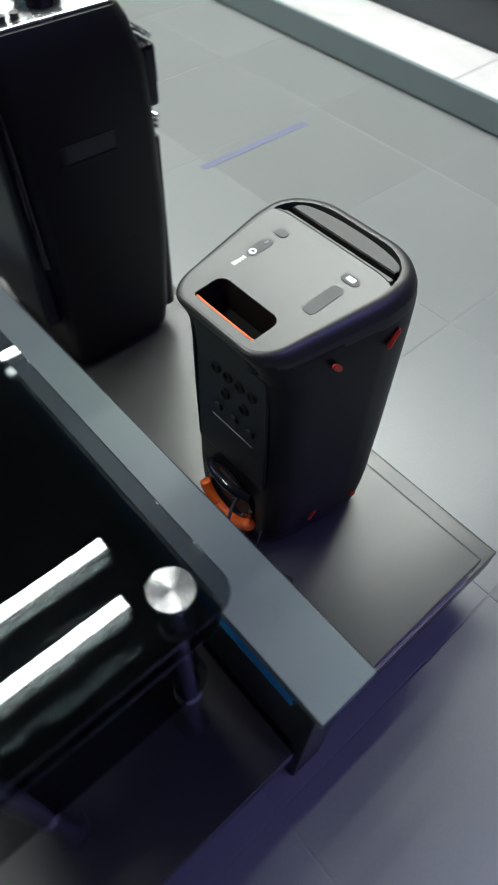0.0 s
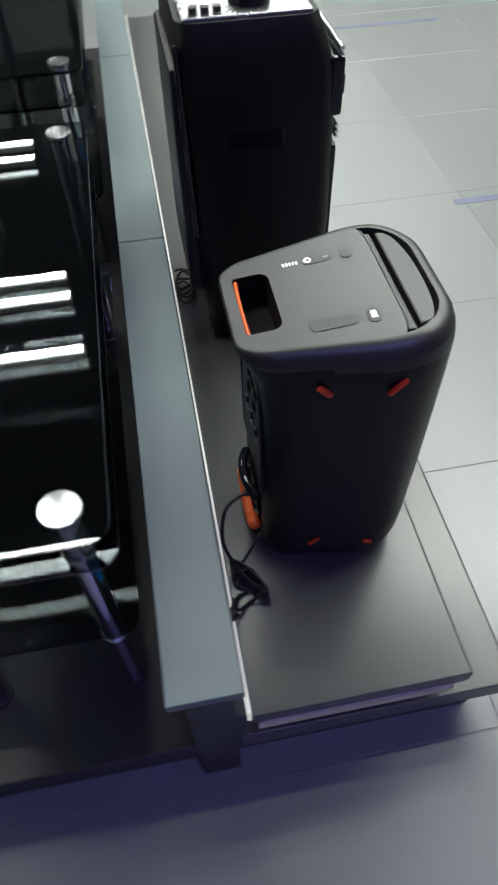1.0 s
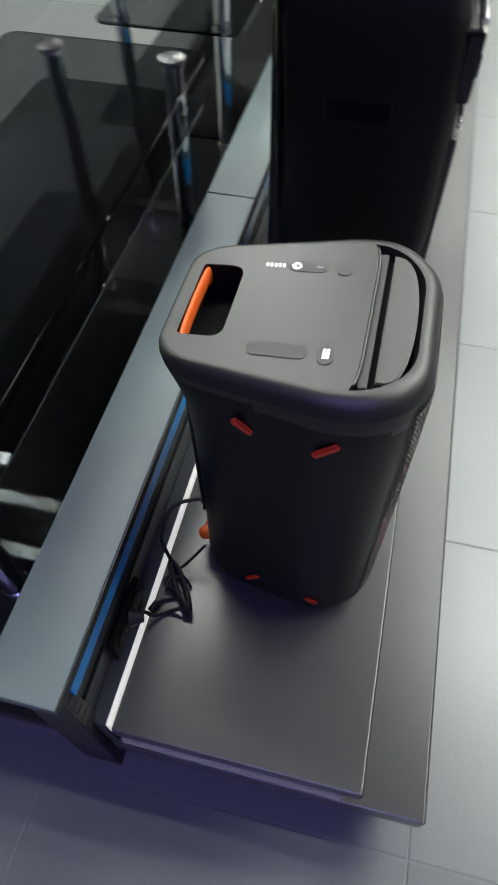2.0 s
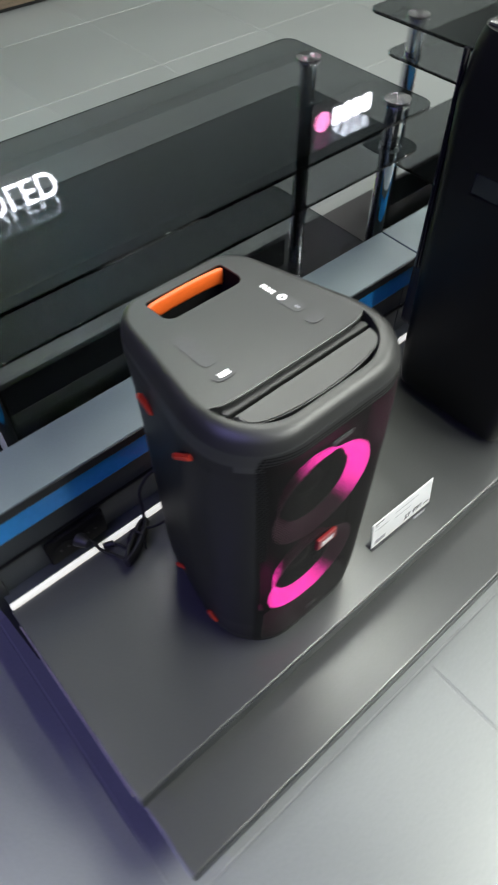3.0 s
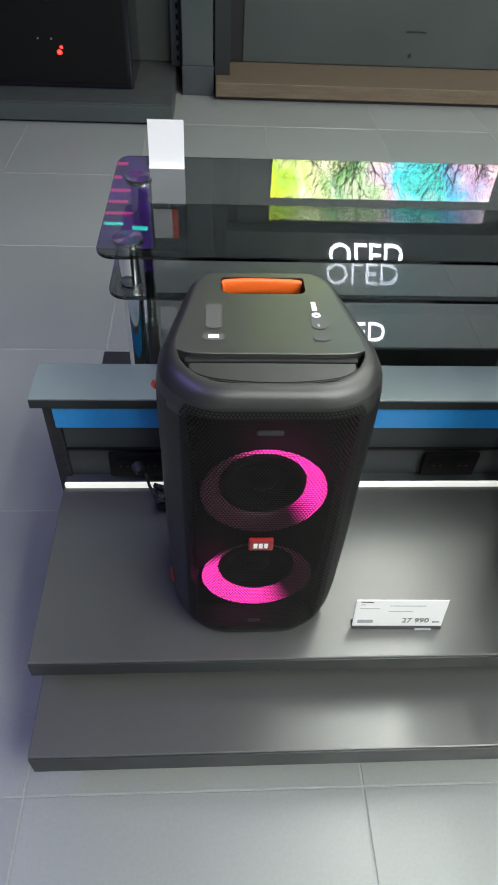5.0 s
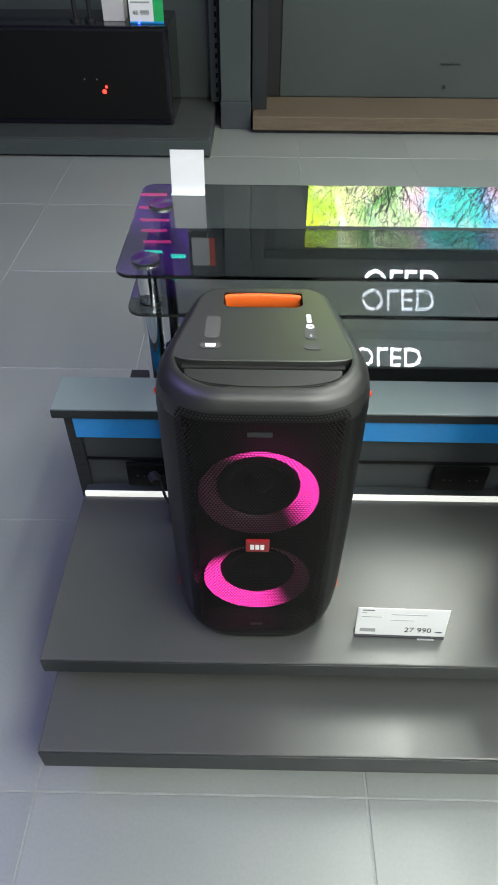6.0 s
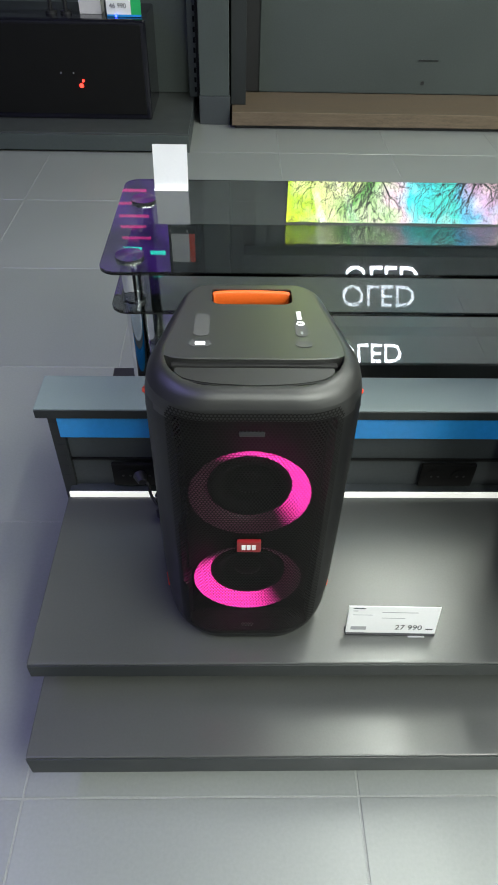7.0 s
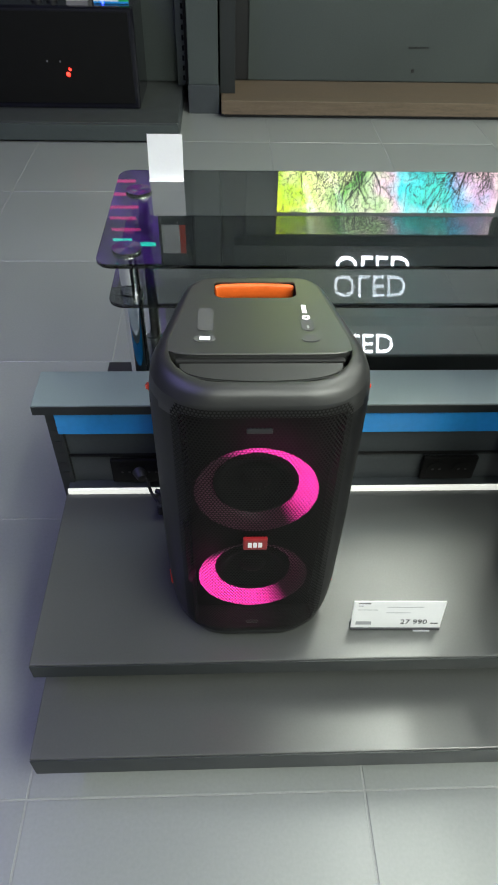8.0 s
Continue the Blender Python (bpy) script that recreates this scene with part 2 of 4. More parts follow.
    pale.inputs["Scale"].default_value, pale.inputs["Detail"].default_value = 6.5, 3.0
    l.new(tc.outputs["Object"], pale.inputs["Vector"])
    much = n.new("ShaderNodeMapRange")
    much.inputs["From Min"].default_value, much.inputs["From Max"].default_value = 0.52, 0.66
    much.inputs["To Max"].default_value = 0.35
    l.new(pale.outputs["Fac"], much.inputs["Value"])
    wash = n.new("ShaderNodeMix")
    wash.data_type = "RGBA"
    l.new(much.outputs[0], wash.inputs[0])
    l.new(ramp.outputs[0], wash.inputs[6])
    wash.inputs[7].default_value = (0.85, 0.90, 0.80, 1)
    l.new(wash.outputs[2], p.inputs["Emission Color"])
    l.new(mul.outputs[0], p.inputs["Emission Strength"])
    return m


M_GRILLE = grille_material()
M_RING_UP = ring_material("ring_light_upper", (0.82, 0.57))
M_RING_LOW = ring_material("ring_light_lower", (-0.72, -0.70))
M_PICTURE = picture_material()
M_MENU = glow("menu_violet", (0.17, 0.05, 0.55), 2.0)
tree = M_MENU.node_tree
blot = tree.nodes.new("ShaderNodeTexNoise")
blot.inputs["Scale"].default_value, blot.inputs["Detail"].default_value = 5.0, 2.0
span = tree.nodes.new("ShaderNodeMapRange")
span.inputs["From Min"].default_value, span.inputs["From Max"].default_value = 0.42, 0.66
span.inputs["To Min"].default_value, span.inputs["To Max"].default_value = 0.08, 1.2
where = tree.nodes.new("ShaderNodeTexCoord")
tree.links.new(where.outputs["Object"], blot.inputs["Vector"])
tree.links.new(blot.outputs["Fac"], span.inputs["Value"])
tree.links.new(span.outputs[0], tree.nodes["Principled BSDF"].inputs["Emission Strength"])
M_SIGNPINK = glow("sign_pink", (1.0, 0.25, 0.55), 10.0)


# ---- mesh building ----
def mesh_of(bm, name, material, smooth=False):
    me = bpy.data.meshes.new(name)
    bmesh.ops.recalc_face_normals(bm, faces=bm.faces)
    bm.to_mesh(me)
    bm.free()
    me.materials.append(material)
    if smooth:
        me.shade_smooth()
    return me


def part(name, bm, material, parent=None, label="", smooth=False, at=None):
    ob = new(name, mesh_of(bm, name, material, smooth))
    if at is not None:
        ob.matrix_world = Matrix.Translation(at)
    if parent is not None:
        ob.parent = parent
    return tagged(ob, label)


def thing(name, label, category, at=(0, 0, 0), group="", kind=""):
    ob = new(name)
    ob.empty_display_size = 0.05
    ob.location = at
    return tagged(ob, label, category, group, kind)


def box(x0, x1, y0, y1, z0, z1, bevel=0.0, bm=None, segments=2):
    bm = bm or bmesh.new()
    r = bmesh.ops.create_cube(bm, size=1.0)
    vs = r["verts"]
    bmesh.ops.scale(bm, vec=(x1 - x0, y1 - y0, z1 - z0), verts=vs)
    bmesh.ops.translate(bm, vec=((x0 + x1) / 2, (y0 + y1) / 2, (z0 + z1) / 2), verts=vs)
    if bevel:
        es = list({e for v in vs for e in v.link_edges})
        bmesh.ops.bevel(bm, geom=es, offset=bevel, segments=segments, affect="EDGES", profile=0.6)
    return bm


def rod(p, q, r0, r1=None, bm=None, n=20):
    """A round bar from p to q."""
    bm = bm or bmesh.new()
    p, q = Vector(p), Vector(q)
    d = q - p
    turn = d.to_track_quat("Z", "Y").to_matrix().to_4x4()
    bmesh.ops.create_cone(bm, cap_ends=True, segments=n, radius1=r0, radius2=r0 if r1 is None else r1, depth=d.length, matrix=Matrix.Translation((p + q) / 2) @ turn)
    return bm


def outline(x0, x1, y0, y1, r, n=8, corners=(1, 1, 1, 1)):
    """A rounded rectangle, anticlockwise."""
    pts = []
    for k, (cx, cy) in enumerate(((x1, y0), (x1, y1), (x0, y1), (x0, y0))):
        rr = r * corners[k] + 1e-4
        ox, oy = cx - math.copysign(rr, cx - (x0 + x1) / 2), cy - math.copysign(rr, cy - (y0 + y1) / 2)
        for j in range(n + 1):
            a = -math.pi / 2 + k * math.pi / 2 + j / n * math.pi / 2
            pts.append((ox + rr * math.cos(a), oy + rr * math.sin(a)))
    return pts


def slab(pts, z0, z1, bevel=0.0, bm=None):
    """A plate of that outline between two heights."""
    bm = bm or bmesh.new()
    lo = [bm.verts.new((x, y, z0)) for x, y in pts]
    f = bm.faces.new(lo)
    r = bmesh.ops.extrude_face_region(bm, geom=[f])
    top = [g for g in r["geom"] if isinstance(g, bmesh.types.BMVert)]
    bmesh.ops.translate(bm, vec=(0, 0, z1 - z0), verts=top)
    if bevel:
        es = [e for e in bm.edges if abs(e.verts[0].co.z - e.verts[1].co.z) < 1e-6]
        bmesh.ops.bevel(bm, geom=es, offset=bevel, segments=2, affect="EDGES")
    return bm


def tube(points, radius, n=8, bm=None):
    """A bent cord through the points, smoothed."""
    bm = bm or bmesh.new()
    pts = [Vector(p) for p in points]
    fine = []
    for i in range(len(pts) - 1):
        a, b, c, d = pts[max(i - 1, 0)], pts[i], pts[i + 1], pts[min(i + 2, len(pts) - 1)]
        for k in range(6):
            t = k / 6
            fine.append(0.5 * ((2 * b) + (c - a) * t + (2 * a - 5 * b + 4 * c - d) * t * t + (3 * b - a - 3 * c + d) * t ** 3))
    fine.append(pts[-1])
    rings = []
    up = Vector((0.13, 0.21, 0.97)).normalized()
    for i, p in enumerate(fine):
        d = (fine[min(i + 1, len(fine) - 1)] - fine[max(i - 1, 0)]).normalized()
        s = d.cross(up)
        if s.length < 1e-3:
            s = d.cross(Vector((1, 0, 0)))
        s.normalize()
        u = s.cross(d)
        rings.append([bm.verts.new(p + radius * (math.cos(2 * math.pi * j / n) * s + math.sin(2 * math.pi * j / n) * u)) for j in range(n)])
    for a, b in zip(rings, rings[1:]):
        for j in range(n):
            bm.faces.new((a[j], a[(j + 1) % n], b[(j + 1) % n], b[j]))
    bm.faces.new(rings[0][::-1])
    bm.faces.new(rings[-1])
    return bm


def letters(text, size, depth, name="letters", thinner=0.0):
    """A bmesh of the words, standing upright in the x-z plane, from x = 0."""
    cu = bpy.data.curves.new(name, "FONT")
    cu.body, cu.size, cu.extrude, cu.resolution_u, cu.offset = text, size, depth, 3, -thinner
    ob = bpy.data.objects.new(name, cu)
    scene.collection.objects.link(ob)
    me = bpy.data.meshes.new_from_object(ob.evaluated_get(bpy.context.evaluated_depsgraph_get()))
    bpy.data.objects.remove(ob)
    bm = bmesh.new()
    bm.from_mesh(me)
    bpy.data.meshes.remove(me)
    bmesh.ops.rotate(bm, cent=(0, 0, 0), matrix=Matrix.Rotation(math.pi / 2, 3, "X"), verts=bm.verts)
    return bm


def setting(name, bm, material, label, category, smooth=False):
    return tagged(part(name, bm, material, None, "", smooth), label, category, "", "structure")


# ---- the room ----
X0, X1, Y0, Y1 = -3.4, 10.6, -4.2, 3.75
floor = setting("floor", box(X0, X1, Y0, Y1, -0.10, -0.0012), M_GROUT, "grey stone-look tiled shop floor with pale joints", "floor")
wall_north = setting("wall_north", box(X0 - 0.1, X1 + 0.1, Y1, Y1 + 0.12, -0.1, CEIL), M_WALL, "grey painted shop wall behind the display panels", "wall")
wall_south = setting("wall_south", box(X0 - 0.1, X1 + 0.1, Y0 - 0.12, Y0, -0.1, CEIL), M_WALL, "plain grey painted shop wall", "wall")
# unseen west wall, made dark so the speaker sides facing it reflect less
wall_west = setting("wall_west", box(X0 - 0.12, X0, Y0, Y1, -0.1, CEIL), M_PANEL, "unseen wall, dark grey to dim reflections on the speakers", "wall")
wall_east = setting("wall_east", box(X1, X1 + 0.12, Y0, Y1, -0.1, CEIL), M_WALL, "plain grey painted shop wall", "wall")
ceiling = setting("ceiling", box(X0 - 0.1, X1 + 0.1, Y0 - 0.1, Y1 + 0.1, CEIL + 0.06, CEIL + 0.16), M_CEIL, "dark blue-grey painted shop ceiling with light tubes", "ceiling")

# ceiling lights
for x, y, length, watts in TUBES:
    lamp = thing("ceiling_light", "long white linear ceiling light on the dark ceiling", "ceiling light", (x, y, CEIL), "ceiling lights")
    part("housing", box(-0.05, 0.05, -length / 2 - 0.01, length / 2 + 0.01, 0.012, 0.06, 0.004), M_WHITE, lamp)
    part("diffuser", box(-0.042, 0.042, -length / 2, length / 2, 0.0, 0.0115, 0.003), M_LAMP, lamp, "glowing white diffuser")
    data = bpy.data.lights.new("tube_light", "AREA")
    data.shape, data.size, data.size_y, data.energy, data.color = "RECTANGLE", 0.08, length, watts, LAMP_COLOUR
    ob = new("tube_light", data)
    ob.location = (x, y, CEIL - 0.004)

# one violet tube, added out of view to tint the floor and left side
lamp = thing("coloured_ceiling_light", "violet tube added out of view for the violet cast", "ceiling light", (-2.1, -0.4, CEIL))
part("housing", box(-0.05, 0.05, -1.01, 1.01, 0.012, 0.06, 0.004), M_WHITE, lamp)
part("diffuser", box(-0.042, 0.042, -1.0, 1.0, 0.0, 0.0115, 0.003), M_VIOLET, lamp, "glowing violet diffuser")
data = bpy.data.lights.new("violet_light", "AREA")
data.shape, data.size, data.size_y, data.energy, data.color = "RECTANGLE", 0.08, 2.0, 46.0, (0.36, 0.32, 1.0)
new("violet_light", data).location = (-2.1, -0.4, CEIL - 0.004)


# ---- back wall displays ----
def back_wall():
    wp = thing("wall_panel", "dark slate display panel on the wall above the wooden plinth", "wall panel", (0, 0, 0), kind="structure")
    part("panel", box(0.109, 5.0, 3.60, 3.64, 0.095, 2.3, 0.004), M_SLATE, wp)
    part("side_frame", box(-0.056, 0.028, 3.34, 3.64, 0.0945, 3.1, 0.003), M_EDGING, wp)
    part("side_groove", box(0.029, 0.108, 3.61, 3.64, 0.0945, 2.3), M_BLACK, wp)
    part("slot", box(1.048, 1.166, 3.5965, 3.5997, 0.273, 0.280), M_BLACK, wp)
    part("hole", rod((1.095, 3.596, 0.155), (1.095, 3.5997, 0.155), 0.011), M_BLACK, wp)
    part("head_panel", box(0.029, 5.0, 3.48, 3.64, 2.304, 3.15, 0.004), M_PANEL, wp)
    pl = thing("plinth", "brown wooden plinth along the display wall", "plinth", (0, 0, 0), kind="structure")
    part("board", box(-0.05, 5.0, 3.212, 3.599, 0.022, 0.094, 0.003), M_WOOD, pl)
    part("toe_board", box(-0.03, 5.0, 3.24, 3.35, 0.0, 0.022), M_BLACK, pl, "black recessed toe board")
    co = thing("pillar", "dark grey wall pillar with a darker skirting block", "pillar", (0, 0, 0), kind="structure")
    part("shaft", box(-0.232, -0.066, 3.30, 3.75, 0.148, 3.2, 0.004), M_SLATE, co)
    part("skirting", box(-0.236, -0.062, 3.292, 3.75, 0.0, 0.148, 0.003), M_PANEL, co)


back_wall()


def wall_shelving():
    """The shelving bay beside the pillar."""
    bay = thing("wall_shelving", "dark grey metal shop shelving bay with a slotted upright", "shelving", (0, 0, 0))
    part("base_deck", box(-2.4, -0.275, 2.835, 3.56, 0.083, 0.097, 0.003), M_BOARD_EDGE, bay)
    part("plinth_front", box(-2.4, -0.272, 2.82, 2.835, 0.012, 0.090, 0.003), M_SLATE, bay)
    part("toe_board", box(-2.4, -0.285, 2.845, 2.86, 0.0, 0.083), M_BLACK, bay)
    part("side_panel", box(-0.283, -0.272, 2.838, 3.52, 0.0, 0.083, 0.002), M_PANEL, bay)
    part("back_panel", box(-2.4, -0.305, 3.54, 3.56, 0.10, 0.62, 0.002), M_SLATE, bay)
    part("upper_back_panel", box(-2.4, -0.305, 3.54, 3.56, 0.626, 2.5, 0.002), M_SLATE, bay)
    part("upright", box(-0.256, -0.238, 3.45, 3.53, 0.10, 2.5, 0.002), M_BLACK_SATIN, bay)
    flange = part("slotted_flange", box(-0.300, -0.2565, 3.46, 3.52, 0.10, 2.5, 0.001), M_SLATE, bay)
    slot = mesh_of(box(-0.006, 0.006, -0.0006, 0.0006, -0.013, 0.013), "slot", M_DEEP)
    for k in range(30):
        o = new("slot", slot)
        o.location = (-0.2635, 3.4594, 0.14 + 0.05 * k)
        o.parent = flange
    return bay


wall_shelving()


def big_subwoofer():
    s = thing("subwoofer", "large black gloss speaker cabinet with a red lamp on the shelf", "speaker", (0, 0, 0.097))
    part("cabinet", box(-1.50, -0.478, 3.04, 3.46, 0.002, 0.462, 0.012), M_GLOSSBLACK, s)
    part("front_cloth", box(-1.48, -0.505, 3.034, 3.0395, 0.03, 0.44, 0.002), M_DEEP, s)
    part("red_lamp", rod((-0.832, 3.0265, 0.168), (-0.832, 3.033, 0.168), 0.011, 0.008), M_REDLED, s, "small glowing red lamp")
    part("red_lamp_glint", rod((-0.820, 3.0285, 0.190), (-0.820, 3.033, 0.190), 0.007, 0.004), M_REDLED, s)
    for x in (-0.93, -0.865):
        part("screw", rod((x, 3.0305, 0.225), (x, 3.033, 0.225), 0.004), M_STEEL, s)
    return s


big_subwoofer()


def shelf_tag():
    t = thing("shelf_price_tag", "white price tag with a green end on the black cabinet", "price tag", (-0.595, 3.10, 0.561))
    part("card", box(-0.075, 0.045, -0.002, 0.002, 0.0, 0.13, 0.0008), M_PAPER, t)
    part("green_card", box(0.046, 0.095, -0.002, 0.002, 0.0, 0.13, 0.0008), M_GREEN, t, "green end card")
    bm = letters("46 990", 0.030, 0.0004)
    bmesh.ops.translate(bm, vec=(-0.06, -0.003, 0.035), verts=bm.verts)
    part("price", bm, M_INK, t)
    part("print_bar", box(-0.065, 0.03, -0.0028, -0.0021, 0.085, 0.092), M_GREYINK, t)
    part("holder", box(-0.075, 0.095, -0.006, 0.008, -0.0005, 0.008, 0.001), M_BLUE, t)
    part("lamp", rod((-0.03, -0.011, 0.004), (-0.03, -0.0065, 0.004), 0.006), M_BLUELED, t, "small glowing blue lamp")
    b = thing("carton", "pale grey carton standing on the black cabinet", "box", (-0.76, 3.2, 0.559))
    part("box_body", box(-0.055, 0.055, -0.05, 0.05, 0.0, 0.16, 0.003), M_DECK, b)
    for x in (-0.96, -0.885):
        k = thing("microphone", "black microphone standing on the black cabinet", "microphone", (x, 3.16, 0.559), "microphones")
        part("foot", rod((0, 0, 0.0), (0, 0, 0.012), 0.028), M_BLACK, k)
        part("stem", rod((0, 0, 0.012), (0, 0, 0.10), 0.009, 0.012), M_BLACK, k)
        bm = bmesh.new()
        bmesh.ops.create_uvsphere(bm, u_segments=16, v_segments=10, radius=0.022, matrix=Matrix.Translation((0, 0, 0.118)))
        part("head", bm, M_BLACK_SATIN, k, smooth=True)


shelf_tag()


def bare_branches():
    """The dark bare trees of the screen's picture, as thin flat strips that fork upwards."""
    bm = bmesh.new()
    rnd = random.Random(11)

    def inside(x, z):
        return abs(x) < 0.72 and -0.404 < z < 0.405

    def grow(x, z, a, w, length, depth):
        steps = 5
        for k in range(steps):
            a += rnd.uniform(-0.16, 0.16)
            x1, z1 = x + math.sin(a) * length / steps, z + math.cos(a) * length / steps
            w1 = w * 0.93
            if not (inside(x, z) and inside(x1, z1)):
                return
            nx, nz = math.cos(a), -math.sin(a)
            bm.faces.new([bm.verts.new(v) for v in ((x - nx * w, -0.0055, z - nz * w), (x + nx * w, -0.0055, z + nz * w), (x1 + nx * w1, -0.0055, z1 + nz * w1), (x1 - nx * w1, -0.0055, z1 - nz * w1))])
            if depth and rnd.random() < 0.5:
                grow(x1, z1, a + rnd.choice((-1, 1)) * rnd.uniform(0.35, 0.95), w1 * 0.55, length * rnd.uniform(0.5, 0.8), depth - 1)
            x, z, w = x1, z1, w1
        if depth:
            for turn in (-0.35, 0.3):
                grow(x, z, a + turn + rnd.uniform(-0.15, 0.15), w * 0.7, length * 0.75, depth - 1)

    for x, z, a, w, length in ((-0.62, -0.40, 0.35, 0.013, 0.22), (-0.40, -0.40, -0.25, 0.016, 0.26), (-0.22, -0.40, 0.10, 0.022, 0.28), (0.02, -0.40, -0.30, 0.012, 0.20),
                               (0.26, -0.40, 0.25, 0.015, 0.24), (0.46, -0.40, -0.20, 0.022, 0.27), (0.64, -0.40, -0.30, 0.015, 0.24)):
        grow(x, z, a, w, length, 4)
    return bm


def wall_screens():
    tv = thing("television", "large wall-hung screen with a bright woodland picture", "television", (1.032, 3.40, 1.615))
    part("casing", box(-0.735, 0.735, 0.0, 0.055, -0.42, 0.415, 0.006), M_GLOSSBLACK, tv)
    part("screen", box(-0.725, 0.725, -0.004, -0.0005, -0.405, 0.407), M_PICTURE, tv, "glowing picture of trees over water")
    part("picture_branches", bare_branches(), M_DEEP, tv, "dark bare branches in the picture")
    part("wall_mount", box(-0.2, 0.2, 0.055, 0.20, -0.2, 0.2), M_BLACK, tv)
    # the lit word above the screen
    sg = thing("lit_sign", "glowing white lettered sign on the wall above the screen", "sign", (1.026, 3.486, 2.465))
    bm = letters("OLED", 0.235, 0.008, thinner=0.0020)
    xs = [v.co.x for v in bm.verts]
    zs = [v.co.z for v in bm.verts]
    w, h = max(xs) - min(xs), max(zs) - min(zs)
    bmesh.ops.translate(bm, vec=(-(max(xs) + min(xs)) / 2, 0, -(max(zs) + min(zs)) / 2), verts=bm.verts)
    bmesh.ops.scale(bm, vec=(0.530 / w, 1, 0.176 / h), verts=bm.verts)
    for v in bm.verts:
        v.co.x += 0.15 * v.co.z
    bmesh.ops.translate(bm, vec=(0, -0.016, 0), verts=bm.verts)
    part("word", bm, M_SIGN, sg, "glowing white letters")
    s2 = thing("logo_sign", "glowing wall sign with a pink disc and white bars", "sign", (4.05, 3.466, 2.88))
    part("backing", box(-0.36, 0.46, -0.006, 0.014, -0.17, 0.17, 0.003), M_BLACK, s2)
    part("disc", rod((-0.22, -0.02, 0.0), (-0.22, -0.0065, 0.0), 0.085, n=28), M_SIGNPINK, s2, "glowing pink disc")
    for x in (-0.08, 0.05, 0.18, 0.31):
        part("white_bar", box(x, x + 0.085, -0.02, -0.0065, -0.075, 0.075, 0.004), M_SIGN, s2, "glowing white bar")
    # the screen with a menu
    mo = thing("menu_screen", "wall screen showing a violet menu with pink lines", "monitor", (-0.62, 2.92, 1.85))
    part("casing", box(-0.98, 0.21, 0.0, 0.04, -0.34, 0.30, 0.006), M_GLOSSBLACK, mo)
    part("arm", rod((-0.4, 0.04, 0.0), (-0.4, 0.58, 0.0), 0.02), M_BLACK, mo)
    scr = part("screen", box(-0.965, 0.195, -0.004, -0.0005, -0.325, 0.285), M_MENU, mo, "glowing violet screen")
    for k, (z, w, mt) in enumerate(((-0.225, 0.17, M_PINKLINE), (-0.15, 0.13, M_PINKLINE), (-0.075, 0.17, M_PINKLINE), (-0.01, 0.15, M_PINKLINE), (0.06, 0.17, M_PINKLINE), (0.125, 0.11, M_CYANLINE))):
        part("menu_line", box(-0.08, -0.08 + w, -0.006, -0.0042, z - 0.008, z + 0.008), mt, scr)
    part("menu_button", box(0.08, 0.17, -0.006, -0.0042, 0.14, 0.165), M_CYANLINE, scr)
    pt = thing("hanging_price_tag", "white price card with a red end on the shelf edge", "price tag", (-0.34, 2.93, 1.98))
    part("card", box(-0.075, 0.035, 0.0, 0.004, -0.09, 0.09, 0.001), M_PAPER, pt)
    part("red_card", box(0.036, 0.07, 0.0, 0.004, -0.09, 0.09, 0.001), M_REDMARK, pt, "red end card")
    part("rod", rod((0.0, 0.006, 0.05), (0.0, 0.53, 0.05), 0.004), M_STEEL, pt)


wall_screens()


# ---- the low display platform ----
DECK = 0.267     # top of the upper deck
XL, XR = -0.3595, 2.60


